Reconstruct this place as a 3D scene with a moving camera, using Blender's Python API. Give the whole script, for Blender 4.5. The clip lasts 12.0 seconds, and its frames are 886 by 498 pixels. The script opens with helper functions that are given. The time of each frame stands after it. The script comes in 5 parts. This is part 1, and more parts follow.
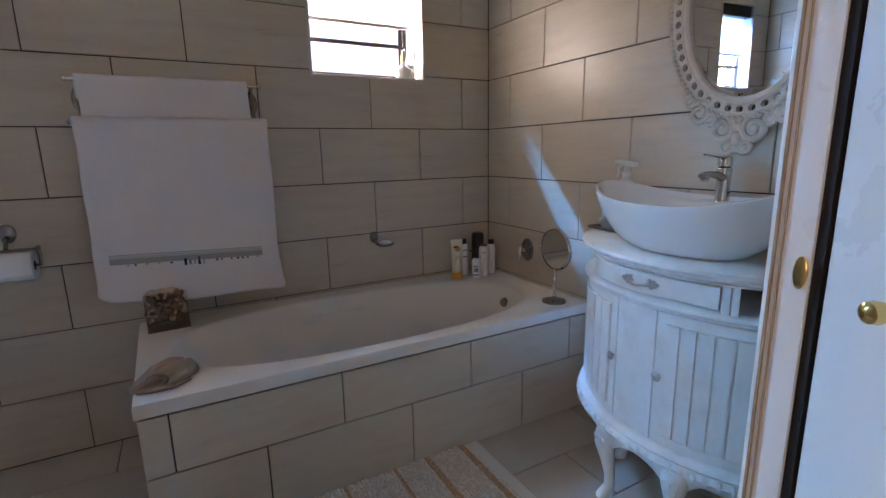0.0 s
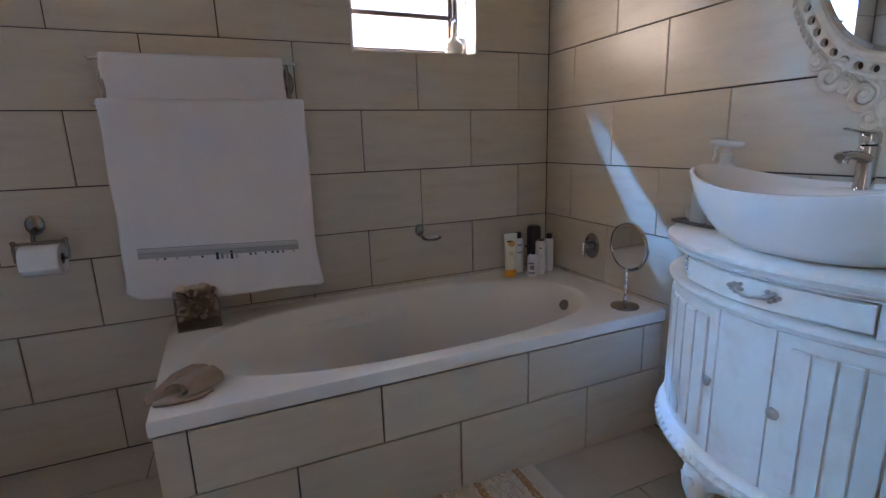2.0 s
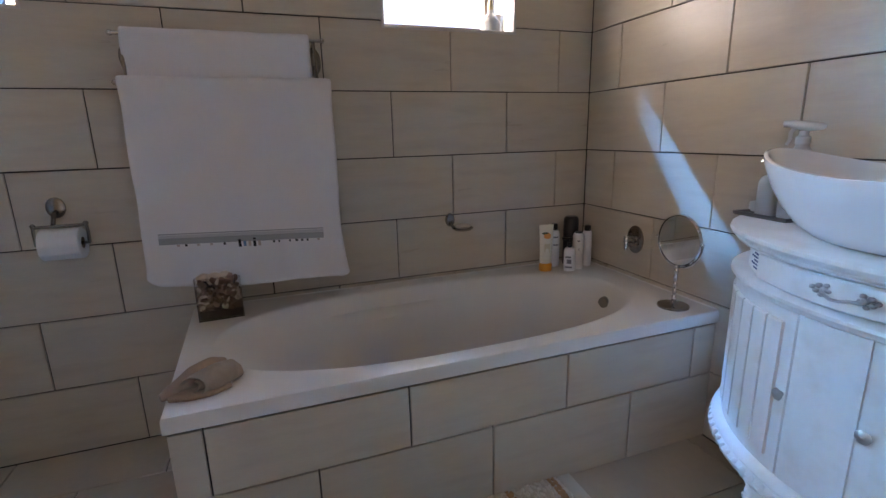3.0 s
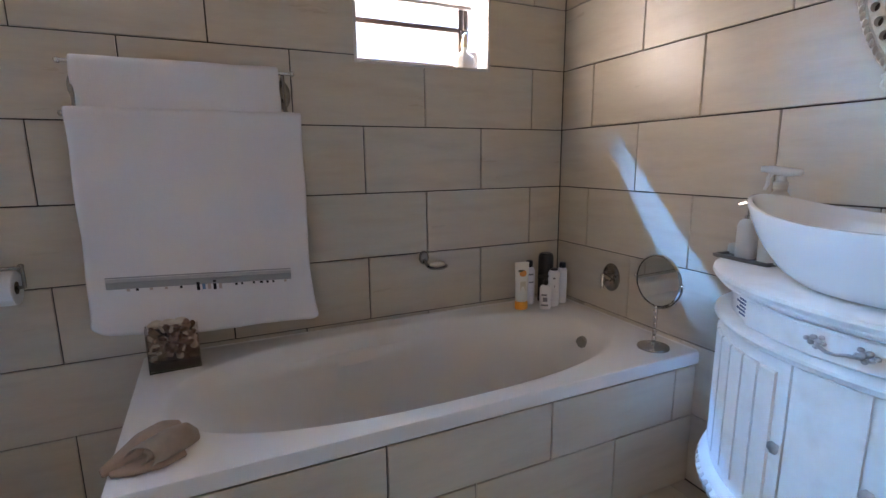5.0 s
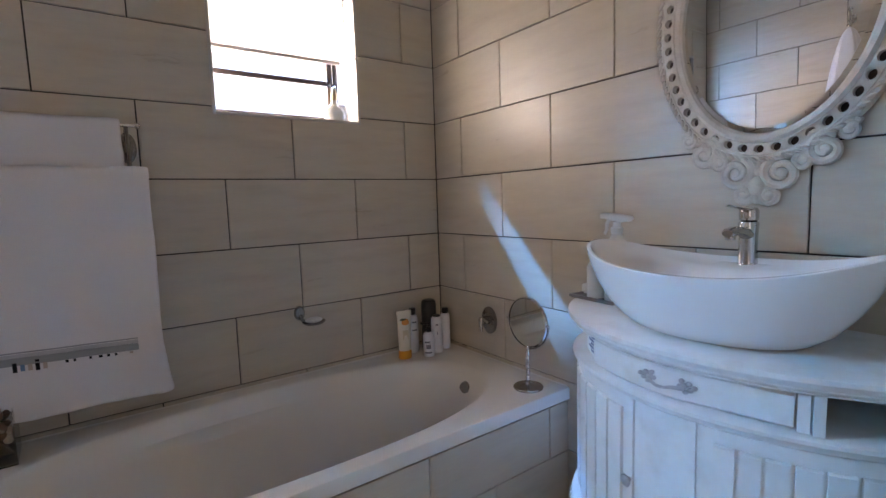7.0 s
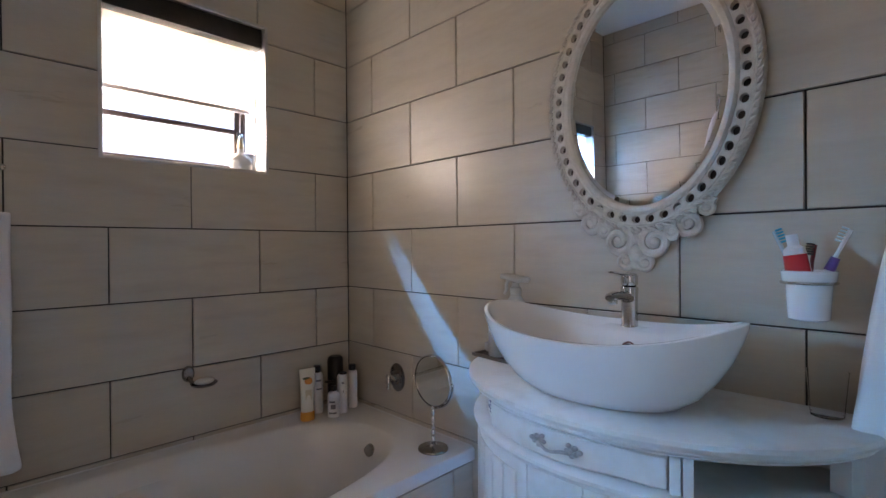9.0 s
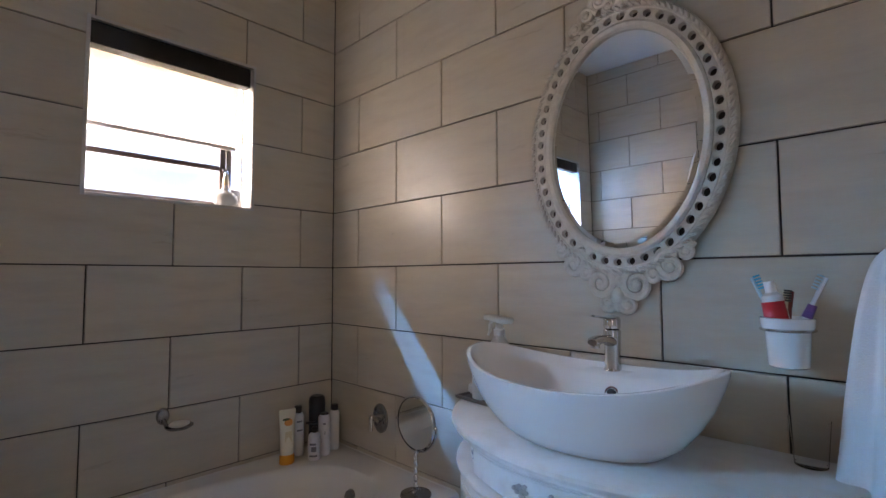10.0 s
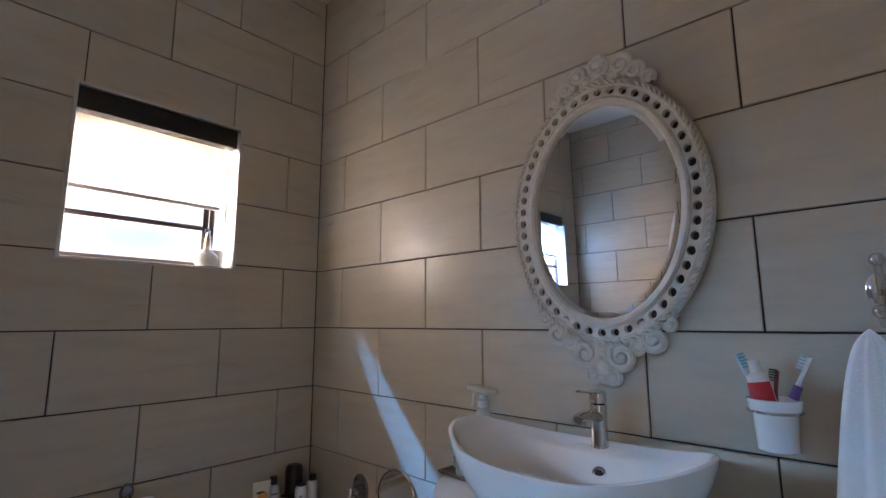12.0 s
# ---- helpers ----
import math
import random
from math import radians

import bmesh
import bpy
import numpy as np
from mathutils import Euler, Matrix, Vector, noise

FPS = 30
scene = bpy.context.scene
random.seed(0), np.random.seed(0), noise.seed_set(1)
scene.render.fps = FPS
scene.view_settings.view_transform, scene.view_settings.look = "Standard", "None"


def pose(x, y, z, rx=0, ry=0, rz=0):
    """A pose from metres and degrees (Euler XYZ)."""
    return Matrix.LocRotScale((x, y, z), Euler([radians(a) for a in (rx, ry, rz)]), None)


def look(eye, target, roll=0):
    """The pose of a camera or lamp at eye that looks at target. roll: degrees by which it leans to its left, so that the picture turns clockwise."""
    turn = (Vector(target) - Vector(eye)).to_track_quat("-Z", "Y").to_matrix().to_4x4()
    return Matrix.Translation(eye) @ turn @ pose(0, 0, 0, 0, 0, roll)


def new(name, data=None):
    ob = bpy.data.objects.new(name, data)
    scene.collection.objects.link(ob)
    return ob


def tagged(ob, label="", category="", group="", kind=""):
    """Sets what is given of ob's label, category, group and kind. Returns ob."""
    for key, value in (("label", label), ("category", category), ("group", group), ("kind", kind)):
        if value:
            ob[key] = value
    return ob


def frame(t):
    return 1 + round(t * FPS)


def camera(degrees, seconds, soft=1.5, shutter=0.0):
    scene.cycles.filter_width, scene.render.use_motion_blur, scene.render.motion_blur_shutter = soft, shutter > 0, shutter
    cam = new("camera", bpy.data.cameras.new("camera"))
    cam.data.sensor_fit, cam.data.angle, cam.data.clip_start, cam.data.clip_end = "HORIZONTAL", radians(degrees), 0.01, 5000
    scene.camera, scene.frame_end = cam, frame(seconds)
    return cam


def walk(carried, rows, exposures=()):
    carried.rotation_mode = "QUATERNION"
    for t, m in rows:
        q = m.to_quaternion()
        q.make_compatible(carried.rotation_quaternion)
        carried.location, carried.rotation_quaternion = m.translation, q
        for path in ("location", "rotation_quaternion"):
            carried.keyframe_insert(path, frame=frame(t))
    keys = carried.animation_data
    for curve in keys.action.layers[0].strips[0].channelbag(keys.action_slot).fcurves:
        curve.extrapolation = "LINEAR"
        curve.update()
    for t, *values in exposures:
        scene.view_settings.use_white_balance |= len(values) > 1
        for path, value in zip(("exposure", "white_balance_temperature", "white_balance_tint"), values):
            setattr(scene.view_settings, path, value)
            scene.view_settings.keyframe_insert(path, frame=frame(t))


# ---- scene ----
cam = camera(86.1, 12.0)
PATH = [
    (0, (-1.334, -2.009, 1.147), (-0.393, -0.291, 0.743), -1.1),
    (0.5, (-1.31, -1.957, 1.141), (-0.456, -0.191, 0.751), -1.3),
    (1, (-1.28, -1.918, 1.132), (-0.475, -0.126, 0.753), -1.6),
    (1.5, (-1.256, -1.862, 1.128), (-0.474, -0.065, 0.727), -1.8),
    (2, (-1.247, -1.797, 1.12), (-0.487, 0.0, 0.681), -1.7),
    (2.5, (-1.246, -1.731, 1.104), (-0.537, 0.078, 0.634), -1.5),
    (2.7, (-1.239, -1.708, 1.091), (-0.565, 0.114, 0.617), -1.5),
    (4.3, (-1.225, -1.63, 1.127), (-0.578, 0.208, 0.679), -1.3),
    (4.5, (-1.249, -1.614, 1.129), (-0.541, 0.207, 0.704), -1.2),
    (5, (-1.241, -1.595, 1.127), (-0.429, 0.196, 0.762), -0.6),
    (5.5, (-1.196, -1.608, 1.138), (-0.319, 0.162, 0.822), -0.8),
    (6, (-1.167, -1.611, 1.148), (-0.201, 0.119, 0.877), -1.4),
    (6.5, (-1.152, -1.618, 1.156), (-0.079, 0.053, 0.92), -2.0),
    (7, (-1.133, -1.634, 1.153), (0.035, -0.023, 0.955), -1.9),
    (7.5, (-1.107, -1.643, 1.164), (0.151, -0.098, 0.991), -1.7),
    (9.5, (-1.072, -1.675, 1.199), (0.368, -0.287, 1.252), -0.3),
    (10, (-1.062, -1.679, 1.218), (0.383, -0.301, 1.333), -0.2),
    (10.5, (-1.057, -1.68, 1.237), (0.394, -0.314, 1.409), -0.4),
    (11, (-1.052, -1.68, 1.254), (0.405, -0.329, 1.478), -0.5),
    (11.5, (-1.05, -1.682, 1.271), (0.415, -0.347, 1.542), -0.4),
    (12, (-1.045, -1.686, 1.283), (0.419, -0.357, 1.586), -0.2),
]
walk(cam, [(t, look(eye, target, roll)) for t, eye, target, roll in PATH], exposures=((0, 0.0, 6980, 20), (2.5, 0.12, 6980, 20), (4.5, 0.44, 6980, 20), (5.5, 0.48, 6980, 20), (7.5, 0.18, 6980, 20), (9.5, -0.08, 6980, 20), (12, -0.24, 6980, 20)))


# ---- light ----
world = bpy.data.worlds.new("sky")
scene.world = world
world.use_nodes = True
wn = world.node_tree
sky = wn.nodes.new("ShaderNodeTexSky")
sky.sky_type, sky.sun_disc = "NISHITA", False
SUN_WAY = Vector((-0.3, 0.8, -0.6)).normalized()          # the way the sunlight travels
sky.sun_elevation = math.asin(-SUN_WAY.z)
sky.sun_rotation = math.atan2(-SUN_WAY.x, -SUN_WAY.y)
bg = wn.nodes["Background"]
bg.inputs["Strength"].default_value = 0.12
wn.links.new(sky.outputs["Color"], bg.inputs["Color"])

sun = new("sun", bpy.data.lights.new("sun", "SUN"))
sun.data.energy, sun.data.angle, sun.data.color = 5.0, radians(0.5), (1.0, 0.93, 0.82)
sun.matrix_world = look((4, -5, 8), Vector((4, -5, 8)) + SUN_WAY)


def window_light(name, x, y, z, w, h, yaw, watts, colour, tilt=0.0, spread=180.0):
    ob = new(name, bpy.data.lights.new(name, "AREA"))
    ob.data.shape, ob.data.size, ob.data.size_y = "RECTANGLE", w, h
    ob.data.energy, ob.data.color = watts, colour
    ob.data.spread = radians(spread)
    ob.matrix_world = pose(x, y, z, 90 - tilt, 0, yaw)
    return ob


# ---- plan (metres) ----
P, L = 0.2517, 0.5017               # tile pitch: height, length
YB, XR = 0.1917, 0.1658             # window wall, basin wall
XL, YN = -2.47, -1.79               # far left wall, door wall
ZC = 2.86                           # ceiling
WIN1 = (-0.7725, -0.2155, 1.4875, 2.075)
WIN2 = (-2.267, -1.875, 1.4875, 2.075)
REVEAL = 0.10
DOOR = (-1.64, -0.824, 2.04)         # door opening: x from, x to, height

window_light("window_light_1", -0.494, YB + 0.099, 1.782, 0.52, 0.55, 180, 12.5, (1.0, 0.89, 0.74))
window_light("window_light_2", -2.36, YB + 0.30, 1.845, 0.45, 0.24, 228, 63.0, (0.13, 0.50, 1.0), 12.0, 76.0)
window_light("window_light_3", -2.07, YB + 0.18, 1.78, 0.38, 0.60, 180, 26.0, (1.0, 0.83, 0.62))
# unseen fill lamp in the hall, added to brighten the door leaf
window_light("hall_fill_light", -2.29, -2.95, 1.5, 1.0, 1.2, -90, 10.0, (1.0, 0.84, 0.68))
# the strip of blue sky between the eaves and the next roof, seen through the gap under the blind
window_light("sky_strip_light", -1.70, 1.75, 3.478, 1.40, 0.25, 180, 2900.0, (0.13, 0.42, 1.0), 50.7)


# ---- helpers of this scene ----
def mesh_from(bm, name, mat, smooth=True):
    bmesh.ops.recalc_face_normals(bm, faces=bm.faces)
    me = bpy.data.meshes.new(name)
    bm.to_mesh(me)
    bm.free()
    if smooth:
        me.shade_smooth()
        me.set_sharp_from_angle(angle=radians(38))
    if mat:
        me.materials.append(mat)
    return me


def part(name, bm, mat, parent=None, label="", smooth=True):
    ob = new(name, mesh_from(bm, name, mat, smooth))
    if parent:
        ob.parent = parent
    if label:
        ob["label"] = label
    return ob


def thing(name, label, category, at=(0, 0, 0), rz=0.0, group="", kind=""):
    ob = new(name)
    ob.empty_display_size = 0.05
    ob.matrix_world = pose(*at, 0, 0, rz)
    return tagged(ob, label, category, group, kind)


def box(bm, x0, x1, y0, y1, z0, z1, bevel=0.0, seg=2):
    g = bmesh.ops.create_cube(bm, size=1.0, matrix=Matrix.LocRotScale(((x0 + x1) / 2, (y0 + y1) / 2, (z0 + z1) / 2), None, (x1 - x0, y1 - y0, z1 - z0)))
    if bevel:
        es = {e for v in g["verts"] for e in v.link_edges}
        bmesh.ops.bevel(bm, geom=list(es), offset=bevel, segments=seg, profile=0.6, affect="EDGES")
    return bm


def boxes(*rows, bevel=0.0):
    bm = bmesh.new()
    for r in rows:
        box(bm, *r, bevel=bevel)
    return bm


def rings(bm, loops, closed=True, cap0=True, cap1=True):
    """Skin a list of vertex loops."""
    vs = [[bm.verts.new(p) for p in lp] for lp in loops]
    n = len(vs[0])
    for a, b in zip(vs, vs[1:]):
        for i in range(n if closed else n - 1):
            j = (i + 1) % n
            bm.faces.new((a[i], a[j], b[j], b[i]))
    if cap0:
        bm.faces.new(vs[0][::-1])
    if cap1:
        bm.faces.new(vs[-1])
    return bm


def lathe(bm, prof, at=(0, 0, 0), n=32, axis="z", cap0=True, cap1=True, sx=1.0, sy=1.0):
    turn = {"z": Matrix.Identity(3), "x": Euler((0, radians(90), 0)).to_matrix(), "y": Euler((radians(-90), 0, 0)).to_matrix()}[axis]
    loops = []
    for r, h in prof:
        r = max(r, 0.0004)
        loops.append([Vector(at) + turn @ Vector((sx * r * math.cos(2 * math.pi * i / n), sy * r * math.sin(2 * math.pi * i / n), h)) for i in range(n)])
    return rings(bm, loops, True, cap0, cap1)


def tube(bm, pts, rad, n=8):
    """A round tube along points; rad: one radius or one a point."""
    pts = [Vector(p) for p in pts]
    rads = rad if isinstance(rad, (list, tuple)) else [rad] * len(pts)
    loops, side = [], None
    for i, p in enumerate(pts):
        d = (pts[min(i + 1, len(pts) - 1)] - pts[max(i - 1, 0)]).normalized()
        if side is None:
            side = d.cross(Vector((0, 0, 1)) if abs(d.z) < 0.9 else Vector((1, 0, 0))).normalized()
        side = (side - d * side.dot(d)).normalized()
        up = d.cross(side)
        loops.append([p + rads[i] * (math.cos(2 * math.pi * k / n) * side + math.sin(2 * math.pi * k / n) * up) for k in range(n)])
    return rings(bm, loops)


def ball(bm, at, r, sx=1, sy=1, sz=1, u=12, v=8, turn=None):
    m = Matrix.Translation(at) @ (turn.to_4x4() if turn else Matrix.Identity(4)) @ Matrix.Diagonal((r * sx, r * sy, r * sz, 1))
    bmesh.ops.create_uvsphere(bm, u_segments=u, v_segments=v, radius=1.0, matrix=m)
    return bm


# ---- materials ----
def material(name, colour, rough=0.5, metal=0.0, vary=0.06, scale=6.0, stretch=(1, 1, 1), grain=0.0, grain_scale=120.0, bump=0.0, bump_scale=200.0,
             rough_vary=0.08, rand=0.0, spec=0.5, coat=0.0, stain=None, stain_scale=2.0, stain_amount=0.0, subsurface=0.0, bump_stretch=(1, 1, 1)):
    m = bpy.data.materials.new(name)
    m.use_nodes = True
    t = m.node_tree
    N, K = t.nodes, t.links
    b = N["Principled BSDF"]
    b.inputs["Metallic"].default_value = metal
    b.inputs["Specular IOR Level"].default_value = spec
    b.inputs["Coat Weight"].default_value = coat
    b.inputs["Coat Roughness"].default_value = 0.05
    if subsurface:
        b.inputs["Subsurface Weight"].default_value = subsurface
        b.inputs["Subsurface Radius"].default_value = (0.01, 0.008, 0.006)
    co = N.new("ShaderNodeTexCoord")
    mp = N.new("ShaderNodeMapping")
    mp.inputs["Scale"].default_value = stretch
    K.new(co.outputs["Object"], mp.inputs["Vector"])
    src = mp.outputs["Vector"]
    info = N.new("ShaderNodeObjectInfo")
    if rand:
        add = N.new("ShaderNodeVectorMath")
        add.operation = "MULTIPLY_ADD"
        K.new(info.outputs["Random"], add.inputs[0])
        add.inputs[1].default_value = (37.0, 21.0, 53.0)
        K.new(src, add.inputs[2])
        src = add.outputs["Vector"]
    n1 = N.new("ShaderNodeTexNoise")
    n1.inputs["Scale"].default_value, n1.inputs["Detail"].default_value, n1.inputs["Roughness"].default_value = scale, 5.0, 0.6
    K.new(src, n1.inputs["Vector"])
    c = Vector(colour)
    mix = N.new("ShaderNodeMix")
    mix.data_type = "RGBA"
    mix.inputs["A"].default_value = (*(c * (1 - vary)), 1)
    mix.inputs["B"].default_value = (*(min(x * (1 + vary), 0.95) for x in c), 1)
    K.new(n1.outputs["Fac"], mix.inputs["Factor"])
    out = mix.outputs["Result"]
    if grain:
        n2 = N.new("ShaderNodeTexNoise")
        n2.inputs["Scale"].default_value, n2.inputs["Detail"].default_value = grain_scale, 3.0
        K.new(src, n2.inputs["Vector"])
        r2 = N.new("ShaderNodeMapRange")
        r2.inputs["To Min"].default_value, r2.inputs["To Max"].default_value = 1 - grain, 1 + grain
        K.new(n2.outputs["Fac"], r2.inputs["Value"])
        mul = N.new("ShaderNodeVectorMath")
        mul.operation = "SCALE"
        K.new(out, mul.inputs[0])
        K.new(r2.outputs["Result"], mul.inputs["Scale"])
        out = mul.outputs["Vector"]
    if rand:
        r3 = N.new("ShaderNodeMapRange")
        r3.inputs["To Min"].default_value, r3.inputs["To Max"].default_value = 1 - rand, 1 + rand
        K.new(info.outputs["Random"], r3.inputs["Value"])
        mul2 = N.new("ShaderNodeVectorMath")
        mul2.operation = "SCALE"
        K.new(out, mul2.inputs[0])
        K.new(r3.outputs["Result"], mul2.inputs["Scale"])
        out = mul2.outputs["Vector"]
    if stain:
        n4 = N.new("ShaderNodeTexNoise")
        n4.inputs["Scale"].default_value, n4.inputs["Detail"].default_value = stain_scale, 6.0
        K.new(src, n4.inputs["Vector"])
        r4 = N.new("ShaderNodeMapRange")
        r4.inputs["From Min"].default_value, r4.inputs["From Max"].default_value, r4.inputs["To Max"].default_value = 0.5, 0.75, stain_amount
        K.new(n4.outputs["Fac"], r4.inputs["Value"])
        mx = N.new("ShaderNodeMix")
        mx.data_type = "RGBA"
        mx.inputs["B"].default_value = (*stain, 1)
        K.new(r4.outputs["Result"], mx.inputs["Factor"])
        K.new(out, mx.inputs["A"])
        out = mx.outputs["Result"]
    K.new(out, b.inputs["Base Color"])
    rr = N.new("ShaderNodeMapRange")
    rr.inputs["To Min"].default_value, rr.inputs["To Max"].default_value = max(rough - rough_vary, 0.02), rough + rough_vary
    K.new(n1.outputs["Fac"], rr.inputs["Value"])
    K.new(rr.outputs["Result"], b.inputs["Roughness"])
    if bump:
        n5 = N.new("ShaderNodeTexNoise")
        n5.inputs["Scale"].default_value, n5.inputs["Detail"].default_value = bump_scale, 4.0
        mp2 = N.new("ShaderNodeMapping")
        mp2.inputs["Scale"].default_value = bump_stretch
        K.new(src, mp2.inputs["Vector"])
        K.new(mp2.outputs["Vector"], n5.inputs["Vector"])
        bp = N.new("ShaderNodeBump")
        bp.inputs["Strength"].default_value, bp.inputs["Distance"].default_value = bump, 0.002
        K.new(n5.outputs["Fac"], bp.inputs["Height"])
        K.new(bp.outputs["Normal"], b.inputs["Normal"])
    return m


def glass(name, colour=(1, 1, 1), rough=0.0, ior=1.45):
    m = bpy.data.materials.new(name)
    m.use_nodes = True
    b = m.node_tree.nodes["Principled BSDF"]
    b.inputs["Base Color"].default_value = (*colour, 1)
    b.inputs["Transmission Weight"].default_value = 1.0
    b.inputs["Roughness"].default_value, b.inputs["IOR"].default_value = rough, ior
    return m


WALL_TILE = material("wall_tile", (0.545, 0.485, 0.395), 0.30, vary=0.13, scale=3.2, stretch=(1, 1, 5.5), grain=0.05, grain_scale=40, bump=0.06, bump_scale=60, rand=0.045, rough_vary=0.07,
                     stain=(0.41, 0.33, 0.25), stain_scale=5.0, stain_amount=0.35)
FLOOR_TILE = material("floor_tile", (0.50, 0.44, 0.365), 0.36, vary=0.12, scale=3.5, stretch=(1, 5, 1), grain=0.06, grain_scale=45, bump=0.08, bump_scale=80, rand=0.05,
                      stain=(0.38, 0.34, 0.29), stain_scale=5.0, stain_amount=0.35)
GROUT = material("dark_grout", (0.045, 0.036, 0.030), 0.9, vary=0.25, scale=30, grain=0.1)
PAINT = material("white_wall_paint", (0.74, 0.72, 0.68), 0.65, vary=0.03, bump=0.15, bump_scale=150)
CEILING = material("ceiling_paint", (0.80, 0.79, 0.77), 0.7, vary=0.02, bump=0.1, bump_scale=120)
DOOR_PAINT = material("white_gloss_paint", (0.78, 0.77, 0.74), 0.28, vary=0.03, bump=0.05, bump_scale=70, bump_stretch=(1, 1, 0.1), rough_vary=0.04)
WOOD_EDGE = material("worn_wood_edge", (0.38, 0.25, 0.15), 0.5, vary=0.2, scale=20, stretch=(1, 1, 0.1))
DARK_GAP = material("dark_strip", (0.012, 0.010, 0.010), 0.8)
BRASS = material("brass", (0.78, 0.56, 0.22), 0.18, metal=1.0, vary=0.05, rough_vary=0.06)
SILVER = material("antique_silver", (0.50, 0.50, 0.51), 0.40, metal=1.0, vary=0.25, scale=90, rough_vary=0.12)
CHROME = material("chrome", (0.62, 0.61, 0.60), 0.09, metal=1.0, vary=0.03, rough_vary=0.05)
WORN_CHROME = material("worn_chrome", (0.30, 0.285, 0.275), 0.22, metal=1.0, vary=0.1, scale=30, rough_vary=0.08)
ACRYLIC = material("white_bath_acrylic", (0.72, 0.70, 0.67), 0.30, vary=0.015, scale=2, rough_vary=0.05)
CERAMIC = material("white_ceramic", (0.80, 0.80, 0.80), 0.07, vary=0.01, coat=0.3, rough_vary=0.02)
CHALK = material("chalky_white_paint", (0.74, 0.745, 0.74), 0.42, vary=0.05, scale=9, grain=0.03, grain_scale=60, bump=0.12, bump_scale=60, stain=(0.52, 0.47, 0.40), stain_scale=14, stain_amount=0.35)
CREAM = material("distressed_cream_paint", (0.60, 0.56, 0.49), 0.5, vary=0.09, scale=40, grain=0.08, grain_scale=200, bump=0.3, bump_scale=160, stain=(0.42, 0.36, 0.29), stain_scale=45, stain_amount=0.45)
MIRROR = bpy.data.materials.new("mirror_silver")
MIRROR.use_nodes = True
mb = MIRROR.node_tree.nodes["Principled BSDF"]
mb.inputs["Base Color"].default_value, mb.inputs["Metallic"].default_value, mb.inputs["Roughness"].default_value = (0.86, 0.88, 0.87, 1), 1.0, 0.012
TOWEL = material("white_terry", (0.74, 0.72, 0.725), 0.95, vary=0.03, scale=12, grain=0.06, grain_scale=500, bump=0.45, bump_scale=330, spec=0.1, rough_vary=0.02)
TOWEL_BAND = material("grey_woven_band", (0.34, 0.35, 0.355), 0.9, vary=0.15, scale=40, stretch=(1, 1, 12), grain=0.12, grain_scale=300, spec=0.1)
BLACK_STITCH = material("black_stitching", (0.02, 0.02, 0.022), 0.8, spec=0.1)
BLUE_STITCH = material("blue_stitching", (0.16, 0.26, 0.40), 0.8, spec=0.1)
TAN_STITCH = material("tan_stitching", (0.50, 0.42, 0.37), 0.8, spec=0.1)
FRAME_METAL = material("dark_window_steel", (0.10, 0.075, 0.07), 0.45, vary=0.15, scale=25)
GREY_BAR = material("grey_blind_rail", (0.62, 0.58, 0.57), 0.5, vary=0.05)
REVEAL_PAINT = material("white_reveal_paint", (0.80, 0.79, 0.78), 0.45, vary=0.02)
TRIM = material("aluminium_trim", (0.55, 0.54, 0.53), 0.3, metal=0.9, vary=0.05)
BLACK = material("black_plastic", (0.014, 0.013, 0.014), 0.35, vary=0.1)
PANE = glass("clear_pane")


# ---- structure ----
def structure(name, bm, mat, label, category):
    return tagged(part(name, bm, mat, None, "", smooth=False), label, category, kind="structure")


T = 0.008                                   # tile thickness
WT = 0.125                                   # outer wall thickness
yb, xr, xl, yn = YB + T, XR + T, XL - T, YN - T


def wall_with_holes(x0, x1, z0, z1, y0, y1, holes):
    """A wall along x, as blocks round its openings."""
    bm, x = bmesh.new(), x0
    for hx0, hx1, hz0, hz1 in sorted(holes):
        box(bm, x, hx0, y0, y1, z0, z1)
        if hz0 > z0:
            box(bm, hx0, hx1, y0, y1, z0, hz0)
        box(bm, hx0, hx1, y0, y1, hz1, z1)
        x = hx1
    box(bm, x, x1, y0, y1, z0, z1)
    bmesh.ops.remove_doubles(bm, verts=bm.verts, dist=1e-5)
    return bm


wall_north = structure("wall_north", wall_with_holes(xl - 0.2, xr + 0.2, -0.02, ZC, yb, yb + WT, [WIN1, WIN2]), GROUT, "window wall covered in greige tiles with dark grout", "wall")
wall_east = structure("wall_east", boxes((xr, xr + 0.2, yn - 0.1, yb, -0.02, ZC)), GROUT, "wall behind the basin covered in greige tiles with dark grout", "wall")
wall_west = structure("wall_west", boxes((xl - 0.2, xl, yn - 0.1, yb, -0.02, ZC)), GROUT, "far wall covered in greige tiles", "wall")
wall_south = structure("wall_south", wall_with_holes(xl, xr, -0.02, ZC, yn - 0.10, yn, [(DOOR[0], DOOR[1] + 0.11, -0.02, DOOR[2])]), GROUT, "tiled wall round the bathroom doorway", "wall")
floor = structure("floor", boxes((xl, xr, yn - 0.1, yb, -0.06, -T)), GROUT, "bathroom floor of greige tiles with dark grout", "floor")
structure("ceiling", boxes((xl - 0.2, xr + 0.2, yn - 0.1, yb + WT, ZC, ZC + 0.1)), CEILING, "plain white painted ceiling", "ceiling")

